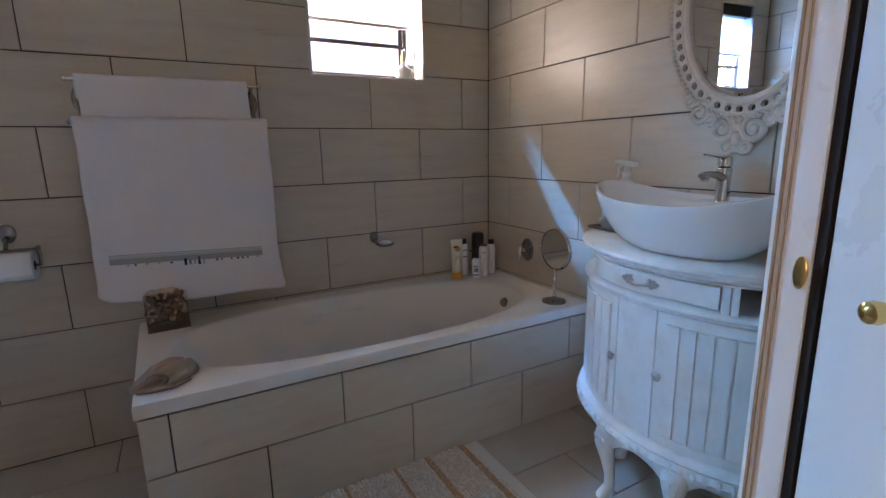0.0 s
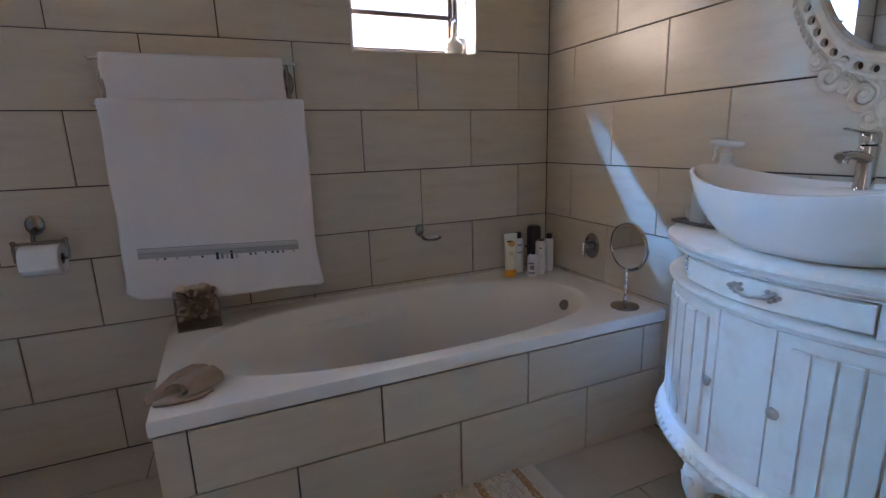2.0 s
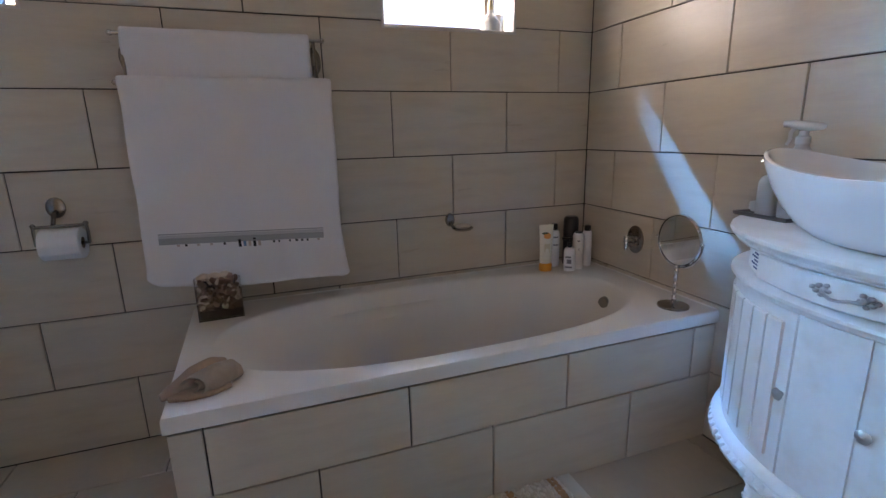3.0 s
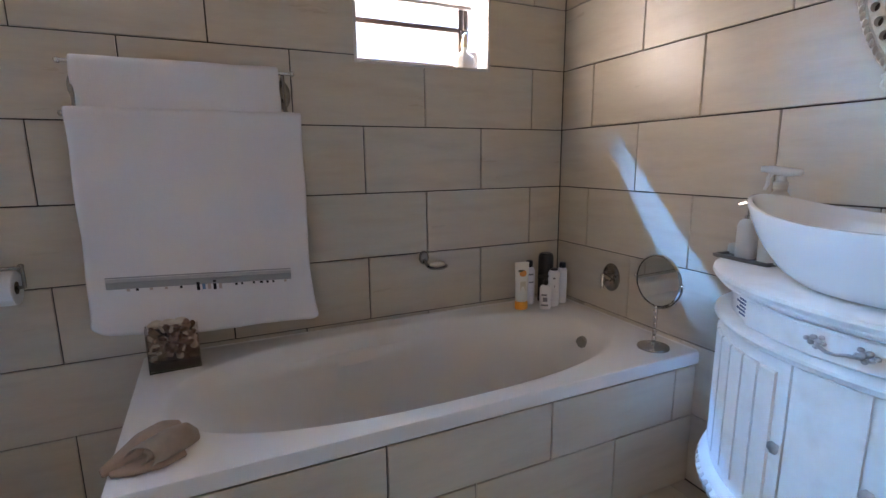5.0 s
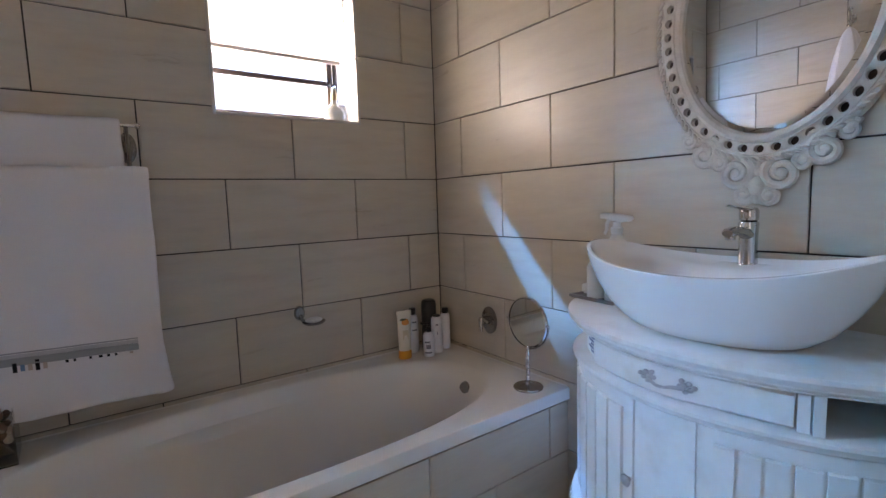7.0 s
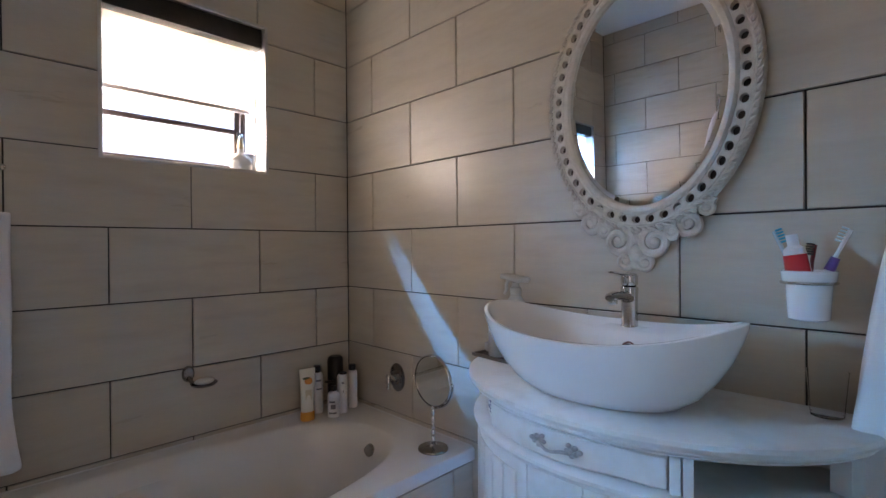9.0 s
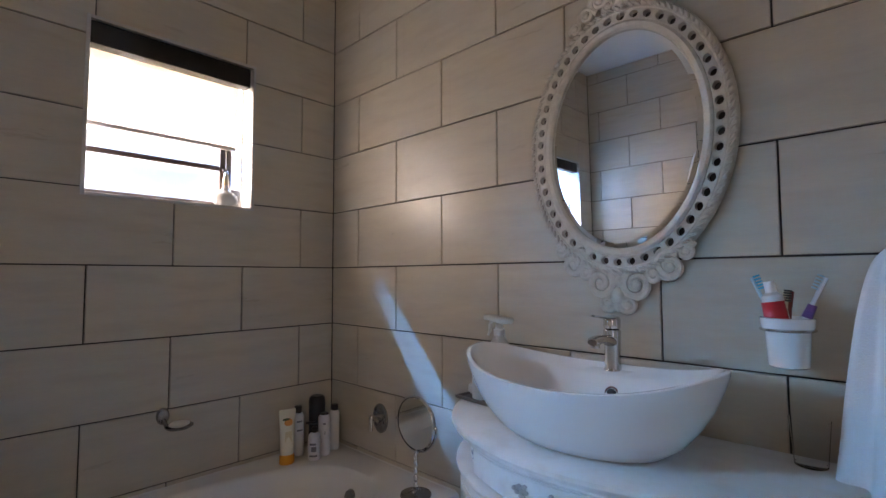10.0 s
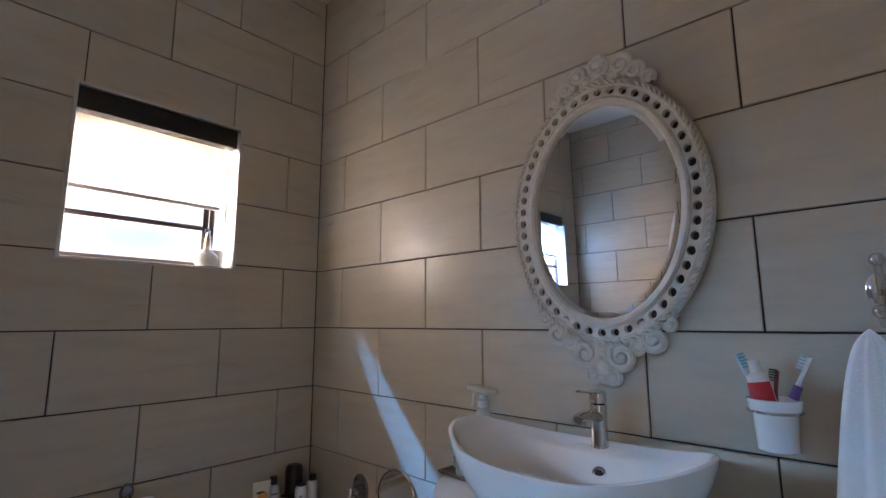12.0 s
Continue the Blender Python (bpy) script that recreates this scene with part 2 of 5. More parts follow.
# the hall outside the door
HX0, HX1, HY = -2.3, -0.79, -4.2
structure("hall_floor", boxes((HX0 - 0.1, HX1 + 0.1, HY - 0.1, yn - 0.1, -0.06, -0.001)), FLOOR_TILE, "tiled hall floor outside the door", "floor")
structure("hall_wall_east", boxes((HX1, HX1 + 0.1, HY, -2.66, -0.02, ZC), (HX1, HX1 + 0.1, -2.66, yn - 0.1, 2.05, ZC)), PAINT, "white painted hall wall", "wall")
# the west wall's opening is made up to go with the hall lamp
structure("hall_wall_west", boxes((HX0 - 0.1, HX0, HY, -3.5, -0.02, ZC), (HX0 - 0.1, HX0, -2.4, yn - 0.1, -0.02, ZC), (HX0 - 0.1, HX0, -3.5, -2.4, -0.02, 0.85), (HX0 - 0.1, HX0, -3.5, -2.4, 2.15, ZC)), PAINT, "white painted hall wall with an unseen made-up opening", "wall")
structure("hall_wall_south", boxes((HX0 - 0.1, HX1 + 0.1, HY - 0.1, HY, -0.02, ZC)), PAINT, "white painted hall wall", "wall")
structure("hall_door_recess", boxes((-0.68, -0.60, -2.75, yn, -0.02, 2.2), (HX1 + 0.1, -0.60, -2.85, -2.75, -0.02, 2.2)), PAINT, "white painted wall behind the hall door", "wall")
# added backdrop that catches the sun, so the window gap looks white
structure("backdrop_wall", boxes((-14, 12, 5.0, 5.3, -0.3, 5.0)), PAINT, "plain white backdrop wall added outside the windows", "wall")
structure("hall_ceiling", boxes((HX0 - 0.1, HX1 + 0.1, HY - 0.1, yn - 0.1, ZC + 0.002, ZC + 0.1)), CEILING, "plain white hall ceiling", "ceiling")
structure("ground", boxes((-60, 60, -60, 60, -0.5, -0.3)), material("dry_garden_ground", (0.28, 0.22, 0.15), 0.9, vary=0.3, scale=0.8), "dry ground outside the house", "ground")


# ---- windows ----
def make_window(n, x0, x1, z0, z1):
    w = thing(f"window_{n}", "small steel window with a half-drawn white roller blind", "window", ((x0 + x1) / 2, YB, z0), kind="structure")
    ox, oz = -(x0 + x1) / 2, -z0
    W, H = x1 - x0, z1 - z0
    a = W / 2
    # lining of the reveal, with a thin metal tile trim round its front
    part("reveal_lining", boxes((-a, -a + 0.006, 0.0, REVEAL + 0.03, 0, H), (a - 0.006, a, 0.0, REVEAL + 0.03, 0, H), (-a + 0.006, a - 0.006, 0.0, REVEAL + 0.03, 0, 0.006), (-a + 0.006, a - 0.006, 0.0, REVEAL + 0.03, H - 0.006, H)), REVEAL_PAINT, w, "white painted reveal", smooth=False)
    part("tile_trim", boxes((-a - 0.004, -a + 0.007, -0.004, 0.01, -0.004, H + 0.004), (a - 0.007, a + 0.004, -0.004, 0.01, -0.004, H + 0.004),
                            (-a + 0.007, a - 0.007, -0.004, 0.01, -0.004, 0.007), (-a + 0.007, a - 0.007, -0.004, 0.01, H - 0.007, H + 0.004), bevel=0.0012), TRIM, w, "slim aluminium edge trim")
    f0, f1 = REVEAL - 0.015, REVEAL + 0.015
    fr = a - 0.006
    st = fr - 0.075                      # the sash stops short of the bright side strip
    part("window_frame", boxes((-fr, -fr + 0.012, f0, f1, 0.006, H - 0.006), (fr - 0.010, fr, f0, f1, 0.006, H - 0.006), (-fr + 0.012, fr - 0.010, f0, f1, 0.006, 0.022), (-fr + 0.012, fr - 0.010, f0, f1, H - 0.03, H - 0.006), bevel=0.002), REVEAL_PAINT if n == 1 else FRAME_METAL, w, "slim steel window frame")
    part("bottom_rail", boxes((-fr + 0.012, st - 0.02, f0 - 0.012, f0 - 0.001, 0.008, 0.028), bevel=0.002), FRAME_METAL, w, "dark steel bottom rail")
    part("glazing_bar", boxes((-fr + 0.012, st - 0.02, f0 - 0.010, f0 - 0.001, 0.155, 0.174), bevel=0.002), FRAME_METAL, w, "dark steel glazing bar")
    part("sash_stile", boxes((st - 0.022, st + 0.001, f0 - 0.012, f0 - 0.001, 0.008, 0.25), (st + 0.004, st + 0.024, f0 - 0.010, f0 - 0.001, 0.008, 0.25), bevel=0.002), FRAME_METAL, w, "dark steel sash stile")
    bm = boxes((st - 0.014, st + 0.02, f0 - 0.022, f0 - 0.012, 0.145, 0.165), bevel=0.003)
    tube(bm, [(st + 0.002, f0 - 0.024, 0.155), (st + 0.002, f0 - 0.04, 0.152), (st + 0.002, f0 - 0.045, 0.11)], 0.004)
    part("window_catch", bm, FRAME_METAL, w, "dark steel window catch")
    if n == 1:
        # panes made translucent to block the sky lamp; the slit between them shapes its streak
        glaze, low, high = blind_fabric("slit_pane", 0.22, (0.90, 0.90, 0.90, 1), (0.95, 0.95, 0.95, 1)), 0.186, 0.234
    else:
        glaze, low, high = PANE, 0.160, 0.172
    for z_lo, z_hi in ((0.022, low), (high, H - 0.03)):
        p = part("pane", boxes((-fr + 0.012, fr - 0.010, REVEAL + 0.002, REVEAL + 0.005, z_lo, z_hi)), glaze, w, "translucent pane that cuts the sky lamp to a slit" if n == 1 else "clear glass pane", smooth=False)
        p.visible_shadow = n == 1
    # roller blind
    bl = thing("roller_blind", "white roller blind half drawn below a black cassette", "blind", ((x0 + x1) / 2, YB + 0.012, z1 - 0.006), group="roller blinds")
    part("cassette", boxes((-a + 0.008, a - 0.012, 0.0, 0.05, -0.078, 0.0), bevel=0.004), BLACK, bl, "black fabric-covered cassette")
    fab = bpy.data.materials.get("blind_fabric") or blind_fabric()
    bm = bmesh.new()
    nx, nz, drop = 24, 18, 0.325
    g = [[bm.verts.new((-a + 0.012 + (W - 0.05) * i / nx, 0.055 + 0.003 * math.sin(i * 0.9 + j * 0.35) * (1 - j / nz) + 0.002 * noise.noise((i * 0.4, j * 0.3, n)), -0.06 - (drop - 0.06) * j / nz)) for i in range(nx + 1)] for j in range(nz + 1)]
    for j in range(nz):
        for i in range(nx):
            bm.faces.new((g[j][i], g[j][i + 1], g[j + 1][i + 1], g[j + 1][i]))
    o = part("fabric", bm, fab, bl, "thin white translucent fabric")
    s = o.modifiers.new("thick", "SOLIDIFY")
    s.thickness = 0.001
    bm = bmesh.new()                       # an added sheet that darkens the blind below the roll and down one side
    for i in range(nx):
        u0, u1 = i / nx, (i + 1) / nx
        lo = [-0.115 - 0.030 * noise.noise((u * 6, n, 0.0)) - 0.030 * noise.noise((u * 17, n, 2.0)) - 0.20 * max(0.0, (u - 0.80) / 0.20) ** 1.5 for u in (u0, u1)]
        xx = [-a + 0.012 + (W - 0.05) * u for u in (u0, u1)]
        rows_ = [[bm.verts.new((xx[k], 0.062 + 0.002 * math.sin(j * 1.7 + (i + k) * 0.8), -0.06 + (lo[k] + 0.06) * j / 5)) for k in (0, 1)] for j in range(6)]
        for q, r in zip(rows_, rows_[1:]):
            bm.faces.new((q[0], q[1], r[1], r[0]))
    bmesh.ops.remove_doubles(bm, verts=bm.verts, dist=1e-5)
    o = part("wavy_sheet", bm, bpy.data.materials.get("beige_sheet") or blind_fabric("beige_sheet", 0.55, (0.80, 0.73, 0.63, 1), (0.92, 0.88, 0.82, 1)), bl, "added beige sheet that darkens the blind with a wavy edge")
    s = o.modifiers.new("thick", "SOLIDIFY")
    s.thickness = 0.0008
    part("bottom_bar", boxes((-a + 0.010, a - 0.045, 0.049, 0.061, -drop - 0.014, -drop + 0.002), bevel=0.004), GREY_BAR, bl, "grey bottom rail")
    return w


def blind_fabric(name="blind_fabric", through_light=0.55, low=(0.86, 0.87, 0.88, 1), high=(0.92, 0.93, 0.95, 1)):
    m = bpy.data.materials.new(name)
    m.use_nodes = True
    t = m.node_tree
    t.nodes.remove(t.nodes["Principled BSDF"])
    d, tr, mx = t.nodes.new("ShaderNodeBsdfDiffuse"), t.nodes.new("ShaderNodeBsdfTranslucent"), t.nodes.new("ShaderNodeMixShader")
    n, co, ramp = t.nodes.new("ShaderNodeTexNoise"), t.nodes.new("ShaderNodeTexCoord"), t.nodes.new("ShaderNodeMix")
    n.inputs["Scale"].default_value, n.inputs["Detail"].default_value = 9.0, 5.0
    t.links.new(co.outputs["Object"], n.inputs["Vector"])
    ramp.data_type = "RGBA"
    ramp.inputs["A"].default_value, ramp.inputs["B"].default_value = low, high
    t.links.new(n.outputs["Fac"], ramp.inputs["Factor"])
    for s in (d, tr):
        t.links.new(ramp.outputs["Result"], s.inputs["Color"])
    mx.inputs["Fac"].default_value = through_light
    t.links.new(d.outputs[0], mx.inputs[1])
    t.links.new(tr.outputs[0], mx.inputs[2])
    t.links.new(mx.outputs[0], t.nodes["Material Output"].inputs["Surface"])
    return m


# unseen sheet added to keep blue skylight out of the hall
structure("window_3", boxes((HX0 - 0.06, HX0 - 0.05, -3.5, -2.4, 0.85, 2.15)), blind_fabric("cover_white", 0.15), "unseen white sheet over the opening in the hall wall", "window")
make_window(1, *WIN1)
make_window(2, *WIN2)

# ---- doorway ----
d1 = thing("door_frame", "white painted door frame with worn wooden edges", "door frame", (DOOR[1], YN, 0), kind="structure")
part("jamb", boxes((0.0, 0.03, -0.006, 0.033, 0, DOOR[2]), (0.03, 0.112, 0.004, 0.022, 0, DOOR[2]), bevel=0.002), DOOR_PAINT, d1)
part("edge_bead", boxes((-0.003, 0.012, 0.0245, 0.027, 0, DOOR[2])), WOOD_EDGE, d1, "worn brown edge of the frame", smooth=False)
part("edge_bead", boxes((-0.002, 0.012, 0.0185, 0.020, 0, DOOR[2])), WOOD_EDGE, d1, "worn brown edge of the frame", smooth=False)
part("jamb", boxes((-0.03 + DOOR[0] - DOOR[1], DOOR[0] - DOOR[1], -0.10, 0.028, 0, DOOR[2]), bevel=0.002), DOOR_PAINT, d1)
part("head", boxes((DOOR[0] - DOOR[1], 0.112, -0.10, 0.028, DOOR[2] - 0.03, DOOR[2]), bevel=0.002), DOOR_PAINT, d1)
bm = lathe(bmesh.new(), [(0.0105, 0.0), (0.0105, 0.002), (0.008, 0.003)], (0, 0, 0), 24, "x", sx=1.9, sy=0.7)
o = part("strike_plate", bm, BRASS, d1, "worn brass strike plate")
o.matrix_local = pose(-0.0005, 0.001, 1.027, 0, 180, 0) @ Matrix.Diagonal((1, 0.8, 0.8, 1))
# black strip along the jamb, on the side of the door leaf
part("black_strip", boxes((0.004, 0.03, -0.0145, -0.0065, 0, DOOR[2])), DARK_GAP, d1, "black strip between frame and door", smooth=False)

d2 = thing("door_1", "white panelled hall door with a brass knob", "door", (DOOR[1] + 0.006, -1.807, 0), rz=-25, kind="structure")
part("leaf", boxes((0.0, 0.04, -0.70, 0.0, 0.01, 2.04), bevel=0.003), DOOR_PAINT, d2)
for z0, z1 in ((0.22, 0.92), (1.10, 1.90)):
    part("panel", boxes((-0.006, 0.002, -0.60, -0.075, z0, z1), (-0.012, -0.004, -0.57, -0.105, z0 + 0.03, z1 - 0.03), bevel=0.003), DOOR_PAINT, d2)
bm = lathe(bmesh.new(), [(0.022, 0.0), (0.022, 0.004), (0.010, 0.010), (0.008, 0.024), (0.013, 0.030), (0.016, 0.040), (0.014, 0.048), (0.006, 0.052)], (0, 0, 0), 28, "x")
o = part("door_knob", bm, BRASS, d2, "polished brass knob")
o.matrix_local = pose(0.0, -0.080, 1.020, 0, 0, 180) @ Matrix.Diagonal((0.80, 0.60, 0.60, 1))


# ---- bath ----
def sup(cx, cy, a, b, k, n, z):
    """A rounded loop: a superellipse of power k."""
    out = []
    for i in range(n):
        t = 2 * math.pi * i / n
        c, s = math.cos(t), math.sin(t)
        r = (abs(c) ** k + abs(s) ** k) ** (-1 / k)
        out.append(Vector((cx + a * r * c, cy + b * r * s, z)))
    return out


RIM = 0.4875
BX0, BX1, BY0, BY1 = -1.517, XR - 0.001, -0.578, YB - 0.001
bath = thing("bathtub", "white acrylic built-in bathtub with a wide rim", "bathtub", ((BX0 + BX1) / 2, (BY0 + BY1) / 2, 0))
bcx, bcy = (BX0 + BX1) / 2, (BY0 + BY1) / 2
n = 96


def rect_loop(x0, x1, y0, y1, z):
    cx, cy = -0.70, -0.20
    out = []
    for i in range(n):
        t = 2 * math.pi * i / n
        c, s = math.cos(t), math.sin(t)
        k = min(((x1 if c > 0 else x0) - cx) / c if abs(c) > 1e-6 else 1e9, ((y1 if s > 0 else y0) - cy) / s if abs(s) > 1e-6 else 1e9)
        out.append(Vector((cx + k * c, cy + k * s, z)))
    # snap the nearest points to the four corners
    for X in (x0, x1):
        for Y in (y0, y1):
            j = min(range(n), key=lambda q: (out[q].x - X) ** 2 + (out[q].y - Y) ** 2)
            out[j] = Vector((X, Y, z))
    # the back end runs slightly askew, widening towards the wall
    return [Vector((p.x - (0.024 * (p.y - y0) / (y1 - y0) if abs(p.x - x0) < 1e-6 else 0.0), p.y, p.z)) for p in out]


off = Vector((-bcx, -bcy, 0))
loops = [rect_loop(BX0 + 0.004, BX1, BY0 + 0.004, BY1, RIM - 0.045), rect_loop(BX0, BX1, BY0, BY1, RIM - 0.042), rect_loop(BX0, BX1, BY0, BY1, RIM - 0.008),
         rect_loop(BX0 + 0.003, BX1 - 0.001, BY0 + 0.003, BY1 - 0.001, RIM - 0.002), rect_loop(BX0 + 0.009, BX1 - 0.002, BY0 + 0.009, BY1 - 0.002, RIM)]


def basin_loop(grow, z, head, k, arm):
    """A loop of the tub's inside: head moves the sloping back end in, arm swells the moulded arm rests."""
    out = []
    for p in sup(0.0, 0.0, 1.0, 1.0, k, n, z):
        x = -0.70 + p.x * (0.735 + grow - (head if p.x < 0 else 0.15 * head))
        y = p.y * (0.318 + grow * 0.8)
        y -= math.copysign(arm, p.y) * math.exp(-((x + 0.86) / 0.20) ** 2) * min(1.0, abs(p.y) * 1.5)
        out.append(Vector((x, -0.20 + y, z)))
    return out


for row in ((0.008, RIM, 0.0, 2.5, 0.0), (0.0, RIM - 0.002, 0.0, 2.5, 0.0), (-0.010, RIM - 0.012, 0.004, 2.5, 0.0), (-0.018, RIM - 0.04, 0.025, 2.5, 0.0), (-0.024, RIM - 0.065, 0.045, 2.5, 0.004),
            (-0.028, RIM - 0.075, 0.055, 2.5, 0.045), (-0.034, RIM - 0.090, 0.07, 2.5, 0.055), (-0.046, RIM - 0.15, 0.12, 2.55, 0.045), (-0.075, RIM - 0.27, 0.24, 2.6, 0.02),
            (-0.10, RIM - 0.34, 0.31, 2.7, 0.008), (-0.14, RIM - 0.375, 0.34, 2.7, 0.0), (-0.22, RIM - 0.39, 0.34, 2.5, 0.0)):
    loops.append(basin_loop(*row))
part("shell", rings(bmesh.new(), [[p + off for p in lp] for lp in loops], True, False, True), ACRYLIC, bath)
bm = lathe(bmesh.new(), [(0.032, 0.0), (0.032, 0.006), (0.027, 0.016), (0.010, 0.018)], (0, 0, 0), 28, "x")
o = part("overflow", bm, WORN_CHROME, bath, "chrome overflow knob")
o.matrix_local = pose(0.008 - bcx, -0.190 - bcy, 0.402, 0, 190, 0)
# the silicone bead where it meets the walls
part("sealant", boxes((BX0 + 0.01 - bcx, BX1 - bcx, BY1 - bcy - 0.004, BY1 - bcy, RIM - 0.002, RIM + 0.004), (BX1 - bcx - 0.004, BX1 - bcx, BY0 - bcy + 0.01, BY1 - bcy, RIM - 0.002, RIM + 0.004), bevel=0.0015), ACRYLIC, bath)

PY = -0.5705                                   # front of the tiled apron
bath_wall = structure("bath_surround", boxes((BX0 + 0.012, XR, PY + T, PY + T + 0.06, -T, RIM - 0.046), (BX0 + 0.012, BX0 + 0.07, PY + T + 0.06, YB, -T, RIM - 0.046)), GROUT, "tiled apron wall in front of the bathtub", "bath surround")


# ---- vanity: a half-round painted cabinet against the basin wall ----
VY, TOPZ = -1.165, 0.8475
VA, VB = 0.385, 0.455                 # cabinet body: depth from the wall, half length


def arc(phi, d=0.0):
    """A point of the cabinet's plan at angle phi (0: straight out, +90: the bath side), d outside its face."""
    return XR - (VA + d) * math.cos(phi), VY + (VB + d) * math.sin(phi)


def phi_at(y):
    return math.asin(max(-1, min(1, (y - VY) / VB)))


def sweep(bm, prof, p0, p1, steps, wave=None):
    """Sweep a closed profile of (outset, z) along the plan from angle p0 to p1."""
    loops = []
    for i in range(steps + 1):
        ph = p0 + (p1 - p0) * i / steps
        lp = []
        for d, z in prof:
            x, y = arc(ph, d + (wave(ph) if wave else 0))
            lp.append((x, y, z))
        loops.append(lp)
    return rings(bm, loops)


H90 = radians(89.5)
vanity = thing("vanity_cabinet", "white half-round painted vanity cabinet with cabriole legs", "cabinet")
part("countertop", sweep(bmesh.new(), [(-0.2, TOPZ), (0.022, TOPZ), (0.029, TOPZ - 0.004), (0.031, TOPZ - 0.012), (0.027, TOPZ - 0.020), (0.020, TOPZ - 0.024), (0.020, TOPZ - 0.028), (-0.2, TOPZ - 0.028)], -H90, H90, 72), CHALK, vanity, "white painted top with a rounded edge")
part("countertop_core", sweep(bmesh.new(), [(-0.36, TOPZ - 0.0006), (-0.199, TOPZ - 0.0006), (-0.199, TOPZ - 0.0275), (-0.36, TOPZ - 0.0275)], -H90, H90, 48), CHALK, vanity)
zt = TOPZ - 0.0285
nook0, nook1 = phi_at(-1.385), phi_at(-1.60)
part("top_bead", sweep(bmesh.new(), [(-0.03, zt), (0.012, zt), (0.016, zt - 0.005), (0.011, zt - 0.010), (-0.03, zt - 0.010)], -H90, H90, 72), CHALK, vanity)
# drawer band: case round it, with an open nook at the hall end
part("drawer_case", sweep(bmesh.new(), [(-0.30, zt - 0.0105), (-0.022, zt - 0.0105), (-0.022, 0.7355), (-0.30, 0.7355)], nook0, H90, 48), CHALK, vanity)
part("nook_post", sweep(bmesh.new(), [(-0.03, zt - 0.0105), (0.006, zt - 0.0105), (0.006, 0.7355), (-0.03, 0.7355)], phi_at(-1.387), phi_at(-1.372), 3), CHALK, vanity)
part("nook_post", sweep(bmesh.new(), [(-0.03, zt - 0.0105), (0.000, zt - 0.0105), (0.000, 0.7355), (-0.03, 0.7355)], phi_at(-1.369), phi_at(-1.352), 3), CHALK, vanity)
part("nook_back", boxes((XR - 0.03, XR - 0.002, VY - VB + 0.02, -1.30, 0.7355, zt - 0.0105)), CHALK, vanity, smooth=False)
part("nook_post", sweep(bmesh.new(), [(-0.03, zt - 0.0105), (0.004, zt - 0.0105), (0.004, 0.7355), (-0.03, 0.7355)], -H90, phi_at(-1.585), 4), CHALK, vanity)
df0, df1 = phi_at(-1.347), phi_at(-0.922)


def drawer_wave(ph):
    t = (ph - df0) / (df1 - df0)
    return -0.010 * math.exp(-((t - 0.22) / 0.13) ** 2) + 0.004 * math.exp(-((t - 0.62) / 0.2) ** 2)


drawer = part("drawer", sweep(bmesh.new(), [(-0.03, zt - 0.0155), (-0.001, zt - 0.0155), (0.003, zt - 0.0195), (0.003, 0.7455), (-0.001, 0.7415), (-0.03, 0.7415)], df0, df1, 40, drawer_wave), CHALK, vanity)
# bow handle with two leafy ends
hp = phi_at(-1.142)
hx, hy = arc(hp, 0.006)
tang = Vector((math.sin(hp) * VA, math.cos(hp) * VB, 0)).normalized()
outw = Vector((-math.cos(hp), math.sin(hp) * VA / VB, 0)).normalized()
bm = bmesh.new()
mid = Vector((hx, hy, 0.772))
for s in (-1, 1):
    tube(bm, [mid + tang * s * 0.040 + Vector((0, 0, 0.006)), mid + tang * s * 0.036 + outw * 0.010 + Vector((0, 0, 0.001)), mid + tang * s * 0.016 + outw * 0.014 - Vector((0, 0, 0.004 + 0.003 * s)), mid + outw * 0.015 - Vector((0, 0, 0.006))], [0.004, 0.0045, 0.0035, 0.003], 8)
    for dx, dz, r in ((0.036, 0.005, 0.008), (0.046, 0.011, 0.007), (0.050, 0.000, 0.0065), (0.032, 0.014, 0.006), (0.040, -0.006, 0.006), (0.058, 0.006, 0.006), (0.027, 0.003, 0.005)):
        ball(bm, mid + tang * s * dx + outw * 0.003 + Vector((0, 0, dz)), r, 1, 1, 0.8, 8, 6)
part("handle", bm, SILVER, drawer, "antiqued silver leafy bow handle")
# maker's label near the wall end of the drawer band
lp0, lp1 = phi_at(-0.828), phi_at(-0.905)
sticker = part("sticker", sweep(bmesh.new(), [(0.0005, 0.792), (0.0012, 0.792), (0.0012, 0.745), (0.0005, 0.745)], lp1, lp0, 6, lambda ph: -0.0215), material("white_paper_label", (0.75, 0.76, 0.78), 0.5), vanity, "white paper label with blue print")
INK = material("blue_print", (0.06, 0.09, 0.20), 0.6)
for k in range(5):
    part("print_bar", sweep(bmesh.new(), [(0.0013, 0.787 - k * 0.009), (0.0018, 0.787 - k * 0.009), (0.0018, 0.782 - k * 0.009), (0.0013, 0.782 - k * 0.009)], lp1 + 0.02, lp0 - (0.02 if k % 2 else 0.07), 5, lambda ph: -0.0215), INK, sticker)
# waist moulding
part("waist_moulding", sweep(bmesh.new(), [(-0.03, 0.735), (0.010, 0.735), (0.017, 0.730), (0.018, 0.723), (0.011, 0.716), (0.008, 0.709), (-0.03, 0.709)], -H90, H90, 72), CHALK, vanity)
ridge = part("waist_shelf", sweep(bmesh.new(), [(-0.36, 0.734), (-0.03, 0.734), (-0.03, 0.712), (-0.36, 0.712)], -H90, H90, 48), CHALK, vanity)
